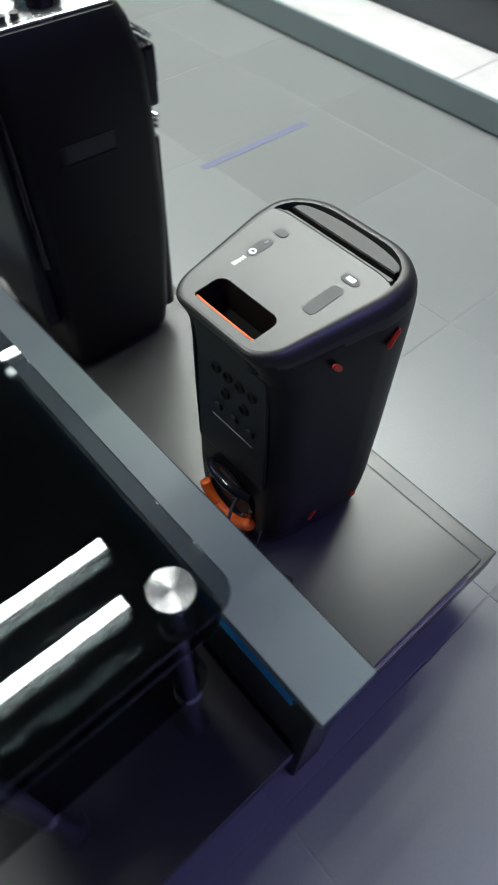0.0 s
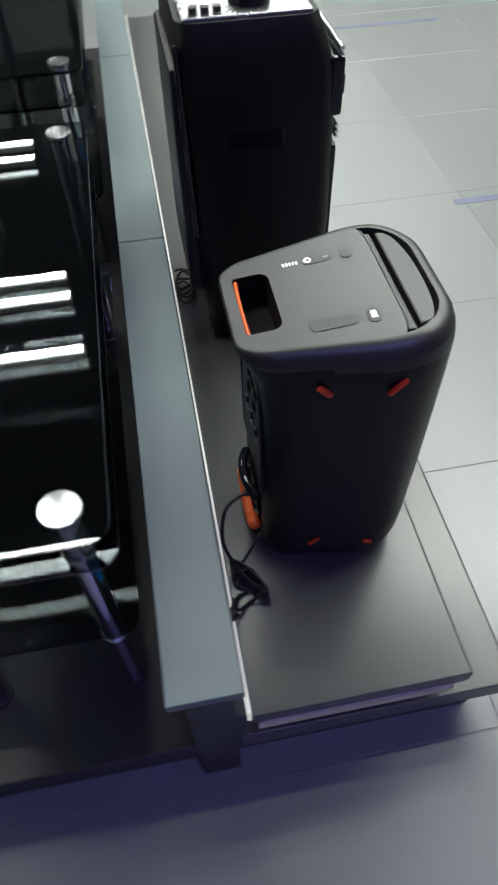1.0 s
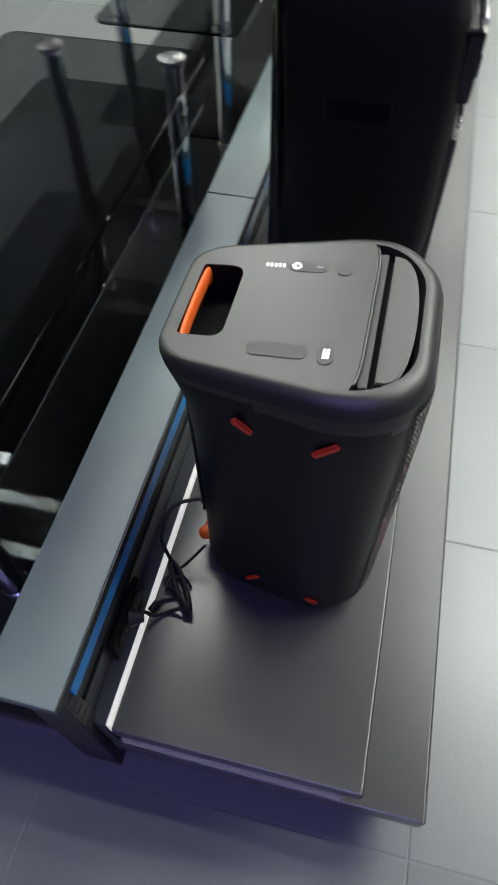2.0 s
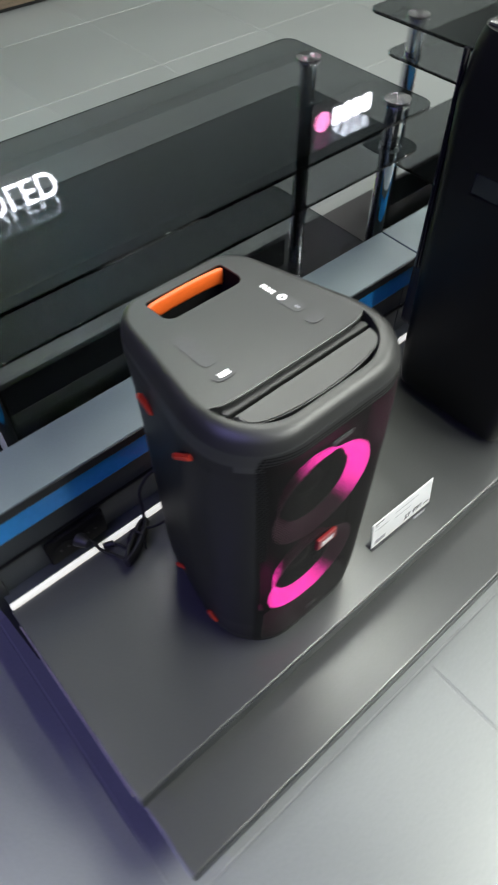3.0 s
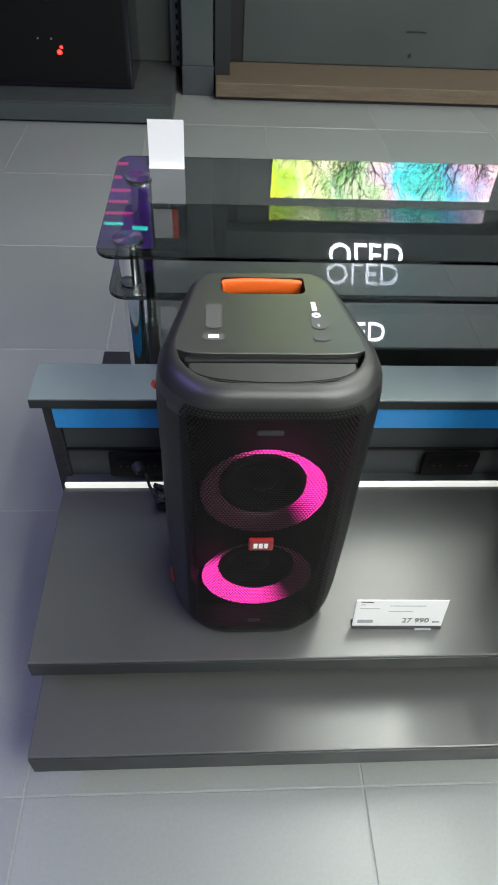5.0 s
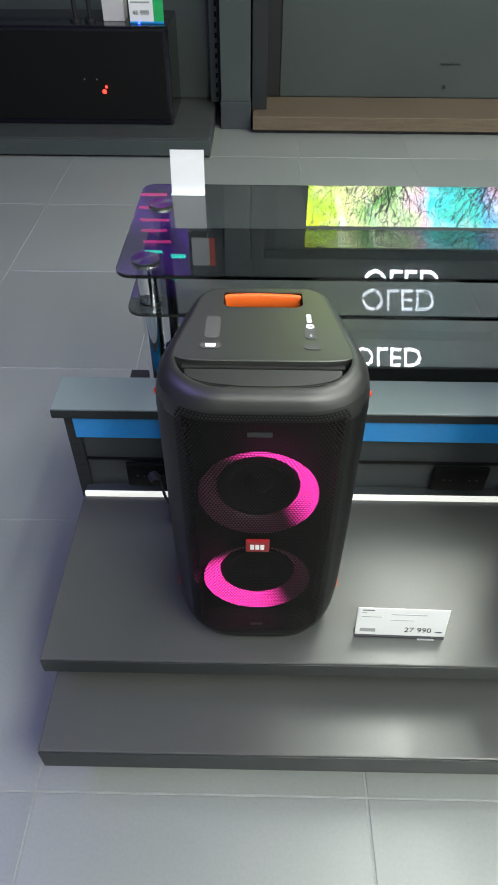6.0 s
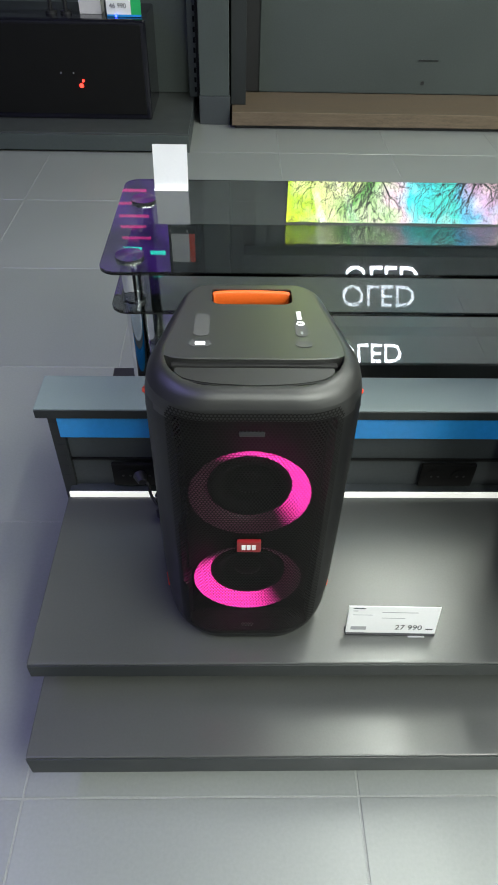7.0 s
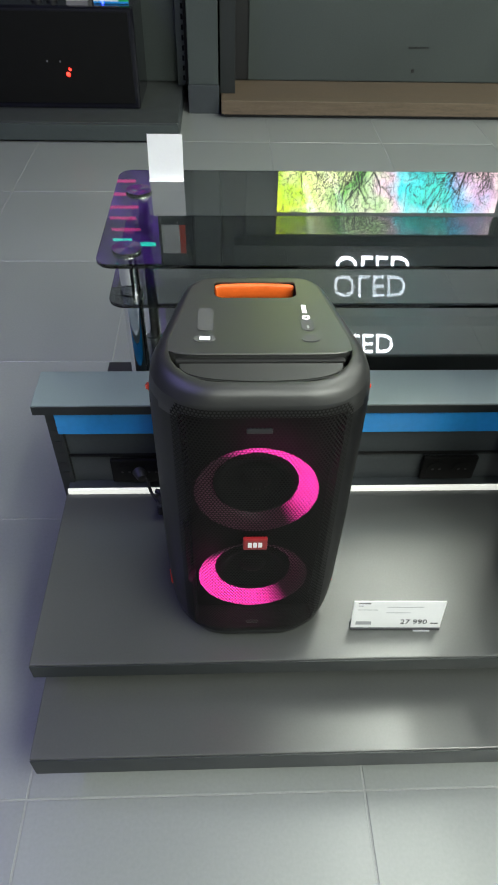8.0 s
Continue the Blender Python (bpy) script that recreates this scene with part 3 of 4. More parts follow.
def platform():
    p = thing("display_platform", "dark grey two-step shop platform with a low spine", "display platform", (0, 0, 0))
    part("upper_deck", box(XL, XR, -0.181, 0.1800, DECK - 0.038, DECK, 0.0025), M_BOARD, p)
    part("upper_edge_band", box(XL + 0.001, XR, -0.1835, -0.1812, DECK - 0.037, DECK - 0.0022, 0.0006), M_EDGING, p, "dark edge band")
    part("lower_edge_band", box(XL + 0.001, XR, -0.2895, -0.2872, 0.104, 0.1588, 0.0006), M_EDGING, p, "dark edge band")
    part("lower_deck", box(XL, XR, -0.287, 0.20, 0.103, 0.161, 0.0025), M_BOARD, p)
    part("riser", box(XL + 0.03, XR, -0.10, -0.08, 0.161, DECK - 0.038), M_PANEL, p, "dark recessed riser")
    part("base_front", box(XL + 0.035, XR, -0.245, -0.225, 0.0, 0.103), M_PANEL, p, "dark recessed base board")
    part("base_end", box(XL + 0.02, XL + 0.035, -0.245, 0.205, 0.0, 0.103), M_PANEL, p)
    part("rear_deck", box(XL, XR, 0.276, 0.75, 0.120, 0.161, 0.0025), M_REAR, p)
    part("rear_base", box(XL + 0.035, XR, 0.68, 0.70, 0.0, 0.120), M_PANEL, p)
    part("rear_base_end", box(XL + 0.02, XL + 0.035, 0.281, 0.70, 0.0, 0.118), M_PANEL, p)
    for k, (a, b) in enumerate(((-0.388, 0.6035), (0.6065, 1.602), (1.605, 2.60))):
        part("cap_board", box(a, b, 0.194, 0.293, 0.467, 0.488, 0.002), M_CAP, p, "blue-grey laminate cap board")
        part("cap_edge_band", box(a + 0.001, b - 0.001, 0.1918, 0.1938, 0.468, 0.4862, 0.0006), M_EDGING, p, "dark edge band")
        x0 = -0.345 if k == 0 else a
        part("spine_panel", box(x0, b, 0.212, 0.268, 0.161 if k == 0 else 0.161, 0.466), M_PANEL, p)
        part("blue_rail", box(x0 - 0.008, b - 0.001, 0.200, 0.2115, 0.412, 0.461, 0.002), M_BLUE, p, "bright blue plastic rail")
        part("rear_blue_rail", box(x0 + 0.01, b - 0.03, 0.2685, 0.287, 0.405, 0.461, 0.002), M_BLUE, p, "bright blue plastic rail")
        part("ledge", box(x0, b, 0.2065, 0.2118, 0.345, 0.349), M_BLACK_SATIN, p)
    part("white_strip", box(XL + 0.003, XR, 0.1810, 0.1872, DECK - 0.03, DECK + 0.0095, 0.0015), M_STRIPLIGHT, p, "glowing white light strip")
    part("spine_foot", box(XL + 0.003, XR, 0.1882, 0.2115, 0.161, DECK + 0.006, 0.001), M_PANEL, p, "dark panel foot behind the strip")
    post = part("end_post", box(XL - 0.012, XL + 0.014, 0.206, 0.274, 0.0, 0.466, 0.002), M_EDGING, p, "slotted steel end post")
    for k in range(6):
        part("slot", box(XL + 0.0145, XL + 0.0155, 0.209, 0.2115, 0.29 + 0.028 * k, 0.305 + 0.028 * k), M_BLACK, post)
        part("slot", box(XL - 0.006, XL + 0.008, 0.2052, 0.2059, 0.288 + 0.028 * k, 0.304 + 0.028 * k), M_BLACK, post)
    part("end_ledge", box(XL - 0.0035, XL + 0.03, -0.158, 0.170, 0.204, 0.2275, 0.001), M_LEDGE, p, "pale cream strip under the deck end")
    part("bracket", box(XL - 0.004, XL + 0.02, 0.225, 0.262, 0.44, 0.466, 0.002), M_BLACK_SATIN, p)
    return p


platform()


def sockets():
    for x in (-0.212, 0.405, 0.93):
        s = thing("power_socket", "black double power socket block on the spine panel", "socket", (x, 0.2, 0.272), "power sockets")
        part("body", box(-0.055, 0.055, -0.004, 0.0058, 0.0105, 0.072, 0.004), M_DEEP, s)
        for dx in (-0.026, 0.026):
            part("outlet", rod((dx, -0.0055, 0.042), (dx, -0.0035, 0.042), 0.019), M_DEEP, s)
            for d in (-0.007, 0.007):
                part("pin_hole", rod((dx + d, -0.0062, 0.042), (dx + d, -0.0056, 0.042), 0.0025, n=10), M_BLACK, s)


sockets()


# ---- glass stands ----
def glass_stand(x0):
    st = thing("glass_stand", "smoked glass three-shelf stand on round chrome legs", "stand", (x0, 0, 0.161), "glass stands")
    L = 0.997
    for nm, xa, xb, ya, yb, z in (("top_shelf", 0.0, L, 0.316, 0.722, 0.534), ("middle_shelf", 0.012, L - 0.012, 0.318, 0.665, 0.455), ("lower_shelf", 0.035, L - 0.035, 0.330, 0.722, 0.200)):
        part(nm, slab(outline(xa, xb, ya, yb, 0.03), z - 0.007, z, 0.0012), M_GLASS, st)
    for dx in (0.050, L - 0.050):
        for y in (0.370, 0.610):
            leg = part("leg", rod((dx, y, 0.006), (dx, y, 0.5275), 0.0185, n=28), M_CHROME, st, smooth=False)
            leg.data.shade_smooth()
            leg.data.set_sharp_from_angle(angle=radians(40))
            part("cap_disc", rod((0, 0, 0), (0, 0, 0.0045), 0.026, 0.0255, n=32), M_SPUN, leg, "spun steel cap disc", at=(dx, y, 0.5345))
            part("foot", rod((dx, y, 0.0), (dx, y, 0.006), 0.028, n=28), M_BLACK, leg)
            part("collar", rod((dx, y, 0.438), (dx, y, 0.447), 0.0215, n=28), M_STEEL, leg)
            part("collar", rod((dx, y, 0.177), (dx, y, 0.186), 0.0215, n=28), M_STEEL, leg)
    part("back_rail", box(0.07, L - 0.07, 0.63, 0.642, 0.02, 0.10, 0.002), M_BLACK, st)
    return st


stand = glass_stand(-0.262)
copy_thing(stand, Matrix.Translation((0.982, 0, 0.161)))


def card():
    c = thing("card_holder", "blank white folded card standing on the smoked glass", "card", (-0.160, 0.672, 0.6952))
    bm = bmesh.new()
    pts = [(-0.013, 0.0), (-0.012, 0.0012), (0.0, 0.0012), (0.013, 0.0855), (0.0142, 0.085), (0.0014, 0.0)]
    a = [bm.verts.new((-0.0355, y, z)) for y, z in pts]
    b = [bm.verts.new((0.0355, y, z)) for y, z in pts]
    for i in range(len(pts)):
        bm.faces.new((a[i], a[(i + 1) % 6], b[(i + 1) % 6], b[i]))
    bm.faces.new(a[::-1])
    bm.faces.new(b)
    part("sheet", bm, M_PAPER, c)


card()


# ---- the party speaker ----
# height, half width, front y, back y, corner radius
PROFILE = [(0.2725, 0.107, -0.1285, 0.092, 0.076), (0.275, 0.113, -0.1355, 0.098, 0.079), (0.281, 0.119, -0.1400, 0.102, 0.080), (0.295, 0.1245, -0.1430, 0.105, 0.080), (0.32, 0.129, -0.1445, 0.107, 0.080),
           (0.37, 0.1325, -0.1450, 0.107, 0.080), (0.50, 0.1345, -0.1450, 0.106, 0.080), (0.65, 0.1348, -0.1445, 0.110, 0.080), (0.712, 0.135, -0.1440, 0.115, 0.080),
           (0.736, 0.1348, -0.1435, 0.122, 0.080), (0.756, 0.1335, -0.1430, 0.130, 0.079), (0.770, 0.1305, -0.1410, 0.137, 0.077), (0.7795, 0.1255, -0.1375, 0.1405, 0.074), (0.786, 0.120, -0.1325, 0.141, 0.071), (0.7885, 0.1150, -0.1275, 0.139, 0.068)]
TAPER = 1.48


def tilted(y, z):
    """The top falls a little towards the back, and its rim dips at the front."""
    dip = 0.005 * min(1.0, max(0.0, (-0.078 - y) / 0.045)) ** 1.5 * min(1.0, max(0.0, (z - 0.750) / 0.035))
    return z - 0.1 * y * min(1.0, max(0.0, (z - 0.70) / 0.085)) - dip


def section(z, half, yf, yb, r):
    pts = outline(-half, half, yf, yb, r, 10, (1, 0.54, 0.54, 1))
    out = []
    for i in range(len(pts)):
        a, b = pts[i], pts[(i + 1) % len(pts)]
        steps = max(1, int(math.hypot(b[0] - a[0], b[1] - a[1]) / 0.012))
        for k in range(steps):
            t = k / steps
            out.append((a[0] + (b[0] - a[0]) * t, a[1] + (b[1] - a[1]) * t))
    # the sides draw in towards the back
    return [(x * (1 - TAPER * max(0.0, y + 0.04)), y, tilted(y, z)) for x, y in out]


def loft(rows, cap_top=True):
    bm = bmesh.new()
    n = len(rows[0])
    rings = [[bm.verts.new(p) for p in row] for row in rows]
    for a, b in zip(rings, rings[1:]):
        for j in range(n):
            bm.faces.new((a[j], a[(j + 1) % n], b[(j + 1) % n], b[j]))
    bm.faces.new(rings[0][::-1])
    if cap_top:
        bm.faces.new(rings[-1])
    return bm


def even_sections(profile, m=120):
    """Sections with one count of points, at finely stepped heights."""
    zs = np.array([p[0] for p in profile])
    rows = []
    for z in np.concatenate([zs, np.linspace(0.30, 0.77, 62)]):
        rows.append([float(np.interp(z, zs, [p[k] for p in profile])) for k in range(5)])
    rows.sort()
    made = []
    for r in rows:
        pts = section(*r)
        loop = np.array(pts + pts[:1])
        d = np.concatenate([[0], np.cumsum(np.linalg.norm(np.diff(loop, axis=0), axis=1))])
        s = np.linspace(0, d[-1], m, endpoint=False)
        made.append([tuple(float(np.interp(v, d, loop[:, k])) for k in range(3)) for v in s])
    return made


def ring_disc(profile, n=64):
    """A shape turned round the y axis; profile: rows of radius and y."""
    bm = bmesh.new()
    rings = []
    for r, y in profile:
        rings.append([bm.verts.new((r * math.cos(2 * math.pi * j / n), y, r * math.sin(2 * math.pi * j / n))) for j in range(n)])
    for a, b in zip(rings, rings[1:]):
        for j in range(n):
            bm.faces.new((a[j], a[(j + 1) % n], b[(j + 1) % n], b[j]))
    if profile[-1][0] < 0.05 and profile[-1][0] > 0:
        bm.faces.new(rings[-1])
    return bm


def capsule(length, r, depth, bm=None):
    """A flat pill lying along y, proud in x."""
    pts = outline(-length / 2, length / 2, -r, r, r * 0.6, 3)
    return slab(pts, 0, depth, depth * 0.3)


def top_part(bm):
    """Lays a part modelled on a level top onto the tilted one."""
    for v in bm.verts:
        v.co.z -= 0.1 * v.co.y
    return bm


def plate_with_hole(outer, inner, z0, z1):
    """A plate with an opening through it."""
    bm = bmesh.new()
    loops = []
    for pts in (outer, inner):
        vs = [bm.verts.new((x, y, z1)) for x, y in pts]
        es = [bm.edges.new((vs[i], vs[(i + 1) % len(vs)])) for i in range(len(vs))]
        loops.append((vs, es))
    bmesh.ops.triangle_fill(bm, use_beauty=True, edges=loops[0][1] + loops[1][1])
    for vs, es in loops:
        low = [bm.verts.new((v.co.x, v.co.y, z0)) for v in vs]
        for i in range(len(vs)):
            k = (i + 1) % len(vs)
            bm.faces.new((vs[i], vs[k], low[k], low[i]))
    return bm


def party_speaker():
    sp = thing("party_speaker", "black portable party speaker with pink light rings on the platform", "speaker", (0, 0, 0))
    GX, GZ0, GZ1 = 0.101, 0.306, 0.762
    rows = even_sections(PROFILE)
    body = []
    for row in rows:
        new_row = []
        for x, y, z in row:
            if y < -0.080 and abs(x) < GX - 0.008 and GZ0 + 0.004 < z < GZ1 - 0.006:
                y += 0.040            # the pit behind the grille
            new_row.append((x, y, z))
        body.append(new_row)
    # rim and sunk tray on top
    last = body[-1]
    cy = 0.008
    for f, dz in ((0.965, 0.0008), (0.945, 0.0002), (0.925, -0.011), (0.90, -0.052)):
        body.append([(x * f, cy + (y - cy) * f, z + dz) for x, y, z in last])
    b = part("body", loft(body), M_BLACK_SATIN, sp)
    b.data.shade_smooth()
    b.data.materials.append(M_SATIN_LIT)
    # faces above this height take the lit copy, a painted sheen on the shoulder
    for face in b.data.polygons:
        if face.center.z > 0.757:
            face.material_index = 1
    b.data.set_sharp_from_angle(angle=radians(35))
    # grille: the front skin of the same form
    bm = bmesh.new()
    prev = None
    zs = [p[0] for p in PROFILE]
    for z in np.linspace(GZ0 - 0.006, GZ1 + 0.004, 40):
        yf = float(np.interp(z, zs, [p[2] for p in PROFILE]))
        half = float(np.interp(z, zs, [p[1] for p in PROFILE]))
        edge = min(1.0, min(z - GZ0 + 0.006, GZ1 + 0.004 - z) / 0.008)
        w = GX + 0.004 - 0.006 * (1 - math.sqrt(max(0, 1 - (1 - edge) ** 2)))
        ring = []
        for j in range(33):
            x = -w + 2 * w * j / 32
            over = max(0.0, abs(x) - (half - 0.080))
            y = yf + 0.080 - math.sqrt(max(1e-6, 0.080 ** 2 - over ** 2))
            ring.append(bm.verts.new((x, y - 0.0015, tilted(y, z))))
        if prev:
            for j in range(32):
                bm.faces.new((prev[j], prev[j + 1], ring[j + 1], ring[j]))
        prev = ring
    g = part("grille", bm, M_GRILLE, sp, "black perforated metal grille", smooth=True)
    # added black plate that keeps the ring glow off the back of the pit
    part("dark_pit_plate", box(-0.092, 0.092, -0.1085, -0.1045, 0.318, 0.752, 0.0), M_DEEP, sp)
    # drivers and light rings behind the grille
    F = 0.0050     # setback of the front parts
    for z, mt in ((0.627, M_RING_UP), (0.439, M_RING_LOW)):
        w = part("woofer", ring_disc([(0.0565, F - 0.126), (0.0545, F - 0.131), (0.047, F - 0.132), (0.040, F - 0.124), (0.022, F - 0.116), (0.020, F - 0.122), (0.012, F - 0.126), (0.004, F - 0.127)]), M_DEEP, sp, smooth=True, at=(-0.003, 0.007, z - 0.003))
        part("light_ring", ring_disc([(0.0800, F - 0.1435), (0.0770, F - 0.1435), (0.0570, F - 0.128), (0.0550, F - 0.124)]), mt, w, "magenta light ring, partly lit", smooth=True)
    # badge with letter bars
    lg = part("badge", box(-0.0195, 0.0135, F - 0.1565, F - 0.1500, 0.5275, 0.5505, 0.002), M_RED, sp, "dark red badge")
    for k, x in enumerate((-0.0125, -0.0055, 0.0015)):
        part("badge_mark", box(x - 0.0005, x + 0.0048, F - 0.1572, F - 0.1566, 0.534, 0.544), M_PAPER, lg)
    part("name_plate", box(-0.018, 0.012, F - 0.1515, F - 0.1485, 0.742, 0.749, 0.001), M_BLACK, sp)
    part("lower_plate", box(-0.012, 0.008, F - 0.1490, F - 0.146, 0.322, 0.327, 0.0008), M_BUTTON, sp)
    # control panel with the handle opening
    T = 0.789
    ring = section(*PROFILE[-1])
    pts = [(x * 0.972, cy + (y - cy) * 0.972) for x, y, z in ring]
    edge_x = max(x for x, y in pts if abs(y + 0.05) < 0.02)
    pts = [(x, y) for x, y in pts if y > -0.0610]
    k = max(range(len(pts)), key=lambda q: math.hypot(pts[q][0] - pts[q - 1][0], pts[q][1] - pts[q - 1][1]))
    pts = pts[k:] + pts[:k]
    front = [(edge_x * 0.99 * (-1 + q / 12), -0.0680 + 0.009 * abs(-1 + q / 12) ** 8) for q in range(25)]
    pts = [q for q in pts if q[1] > -0.0600] + front
    well = outline(-0.056, 0.056, 0.076, 0.1240, 0.014, 6, (1, 0.35, 0.35, 1))
    pad = part("top_panel", top_part(plate_with_hole(pts, well, T - 0.020, T)), M_TOPPAD, sp, "matt dark grey control panel")
    part("panel_lip", top_part(tube([(x, y - 0.0004, T - 0.0004) for x, y in front[1:-1]], 0.0016, 8)), M_TOPPAD, sp, smooth=True)
    part("tablet_slot", top_part(slab(outline(-0.100, 0.100, -0.0845, -0.0662, 0.002, 3), T - 0.0185, T - 0.0150)), M_DEEP, sp, "dark tablet slot")
    arc = [(0.094 * math.cos(a), -0.0835 - 0.0325 * math.sin(a) ** 0.62) for a in [math.pi * k / 32 for k in range(33)]]
    part("slot_floor", top_part(slab(outline(-0.099, 0.099, -0.0772, -0.0670, 0.002, 3), T - 0.0140, T - 0.0052, 0.0008)), M_SATIN_LIT, sp)
    tray = slab(arc[::-1], T - 0.0200, T - 0.0022, 0.0014)
    for v in tray.verts:
        v.co.z -= 0.16 * max(0.0, -0.0835 - v.co.y)
    part("tray", top_part(tray), M_SATIN_LIT, sp, "sunk front tray")
    bm = bmesh.new()
    ws = [bm.verts.new((x, y, T - 0.002)) for x, y in well]
    wl = [bm.verts.new((x * 0.97, 0.101 + (y - 0.101) * 0.95, T - 0.044)) for x, y in well]
    for i in range(len(ws)):
        k = (i + 1) % len(ws)
        bm.faces.new((ws[i], wl[i], wl[k], ws[k]))
    bm.faces.new(wl)
    part("handle_well", top_part(bm), M_DEEP, sp, "dark handle opening")
    hb = tube([(-0.0545, 0.1185, T - 0.005), (-0.046, 0.1205, T - 0.0043), (0.0, 0.1215, T - 0.004), (0.046, 0.1205, T - 0.0043), (0.0545, 0.1185, T - 0.005)], 0.0040, 12)
    for v in hb.verts:
        v.co.z = T - 0.0130 + (v.co.z - (T - 0.004)) * 3.1
    part("handle_grip", top_part(hb), M_ORANGE, sp, "orange handle grip", smooth=True)
    # controls
    c = part("light_button", top_part(slab(outline(-0.080, -0.052, -0.041, -0.025, 0.0078, 6), T + 0.0002, T + 0.0010, 0.0003)), M_BUTTON, sp)
    for y in (-0.0364, -0.0326):
        part("lamp", top_part(box(-0.0722, -0.0598, y, y + 0.0028, T + 0.0011, T + 0.0014)), M_LED, c, "lit white bar")
    part("volume_bar", top_part(slab(outline(-0.076, -0.056, -0.014, 0.046, 0.0075, 6), T + 0.0002, T + 0.0008, 0.0003)), M_BUTTON, sp)
    pb = part("power_pill", top_part(slab(outline(0.053, 0.070, -0.014, 0.028, 0.008, 6), T + 0.0002, T + 0.0008, 0.0003)), M_BUTTON, sp)
    part("power_symbol", top_part(tube([(0.0615 + 0.0042 * math.sin(a), 0.0195 + 0.0042 * math.cos(a), T + 0.0009) for a in [math.radians(30 + 25 * q) for q in range(13)]], 0.0010, 6)), M_LED, pb, "lit white symbol")
    part("power_symbol_bar", top_part(box(0.0607, 0.0623, 0.0205, 0.0252, T + 0.0009, T + 0.0014)), M_LED, pb)
    part("radio_symbol", top_part(slab(outline(0.060, 0.063, -0.009, -0.002, 0.001, 3), T + 0.0009, T + 0.0012)), M_GREYINK, pb)
    for k in range(5):
        part("battery_lamp", top_part(box(0.0586, 0.0642, 0.033 + 0.0046 * k, 0.0352 + 0.0046 * k, T + 0.0002, T + 0.0007)), M_LED, sp, "small lit battery lamp")
    part("bass_button", top_part(slab(outline(0.051, 0.073, -0.041, -0.025, 0.0078, 6), T + 0.0002, T + 0.0010, 0.0003)), M_BUTTON, sp)
    # orange marks and ridge on both sides
    for side in (-1, 1):
        for y, z, tilt in ((0.038, 0.727, 48), (-0.050, 0.734, -35), (0.027, 0.350, -30), (-0.064, 0.339, 45)):
            half = float(np.interp(z, zs, [p[1] for p in PROFILE])) * (1 - TAPER * max(0.0, y + 0.04))
            bm = capsule(0.030, 0.0043, 0.0062) if z > 0.5 else capsule(0.024, 0.0042, 0.0046)
            m = Matrix.Translation((side * (half - 0.0002), y, z)) @ Matrix.Rotation(-side * math.atan(TAPER * half), 4, "Z") @ Matrix.Rotation(side * math.pi / 2, 4, "Y") @ Matrix.Rotation(radians(90 + side * tilt * 1.0), 4, "Z")
            bmesh.ops.transform(bm, matrix=m, verts=bm.verts)
            part("corner_mark", bm, M_REDMARK, sp, "raised red-orange rubber mark")
        half = 0.131
        bm = tube([(side * (half * (1 - TAPER * max(0.0, y + 0.04)) - 0.003), y, z) for y, z in ((-0.085, 0.738), (-0.065, 0.750), (0.0, 0.753), (0.06, 0.750), (0.082, 0.738))], 0.0045, 8)
        part("side_ridge", bm, M_BLACK_SATIN, sp, smooth=True)
    # back: service panel, port and orange bass ring
    back = part("back_panel", box(-0.078, 0.078, 0.100, 0.1105, 0.455, 0.705, 0.004), M_BLACK_SATIN, sp, "black service panel")
    part("panel_frame", tube([(-0.076, 0.109, 0.46), (-0.078, 0.110, 0.58), (-0.074, 0.113, 0.70), (-0.064, 0.115, 0.712), (0.0, 0.116, 0.714), (0.064, 0.115, 0.712), (0.074, 0.113, 0.70), (0.078, 0.110, 0.58), (0.076, 0.109, 0.46)], 0.0025, 8), M_BLACK_SATIN, back, smooth=True)
    part("rating_bar", box(0.030, 0.058, 0.1106, 0.1112, 0.676, 0.683), M_PAPER, back, "white printed bar")
    for x, z in ((-0.045, 0.655), (-0.020, 0.655), (0.005, 0.655), (0.030, 0.655), (-0.030, 0.615), (0.010, 0.615)):
        part("jack_socket", ring_disc([(0.0095, 0.1106), (0.0090, 0.1130), (0.0060, 0.1130), (0.0055, 0.1085), (0.0015, 0.1085)], 20), M_DEEP, back, smooth=True, at=(x, 0, z))
    for x in (-0.045, -0.010, 0.025):
        part("dial", rod((x, 0.1106, 0.575), (x, 0.1150, 0.575), 0.0085, 0.0080), M_BLACK_SATIN, back)
    part("print_bar", box(-0.050, 0.040, 0.1106, 0.1110, 0.545, 0.548), M_GREYINK, back)
    part("port_bridge", tube([(-0.052, 0.112, 0.405), (-0.02, 0.124, 0.412), (0.02, 0.124, 0.412), (0.052, 0.112, 0.405)], 0.0085, 10), M_GLOSSBLACK, sp, "gloss black bar across the bass port", smooth=True)
    port = part("bass_port", ring_disc([(0.060, 0.1115), (0.058, 0.1135), (0.050, 0.1125), (0.046, 0.10), (0.045, 0.085), (0.03, 0.085)]), M_GLOSSBLACK, sp, smooth=True, at=(0, 0, 0.368))
    for k in range(3):
        a0 = radians(206 + 43.5 * k)
        bm = tube([(0.066 * math.cos(a0 + radians(41) * q / 5), 0.118, 0.066 * math.sin(a0 + radians(41) * q / 5)) for q in range(6)], 0.0115, 10)
        part("ring_segment", bm, M_ORANGE, port, "orange ring segment", smooth=True)
    for x, y in ((-0.07, -0.08), (0.07, -0.08), (-0.065, 0.06), (0.065, 0.06)):
        part("foot", rod((x, y, DECK), (x, y, DECK + 0.0075), 0.014), M_RUBBER, sp)


party_speaker()


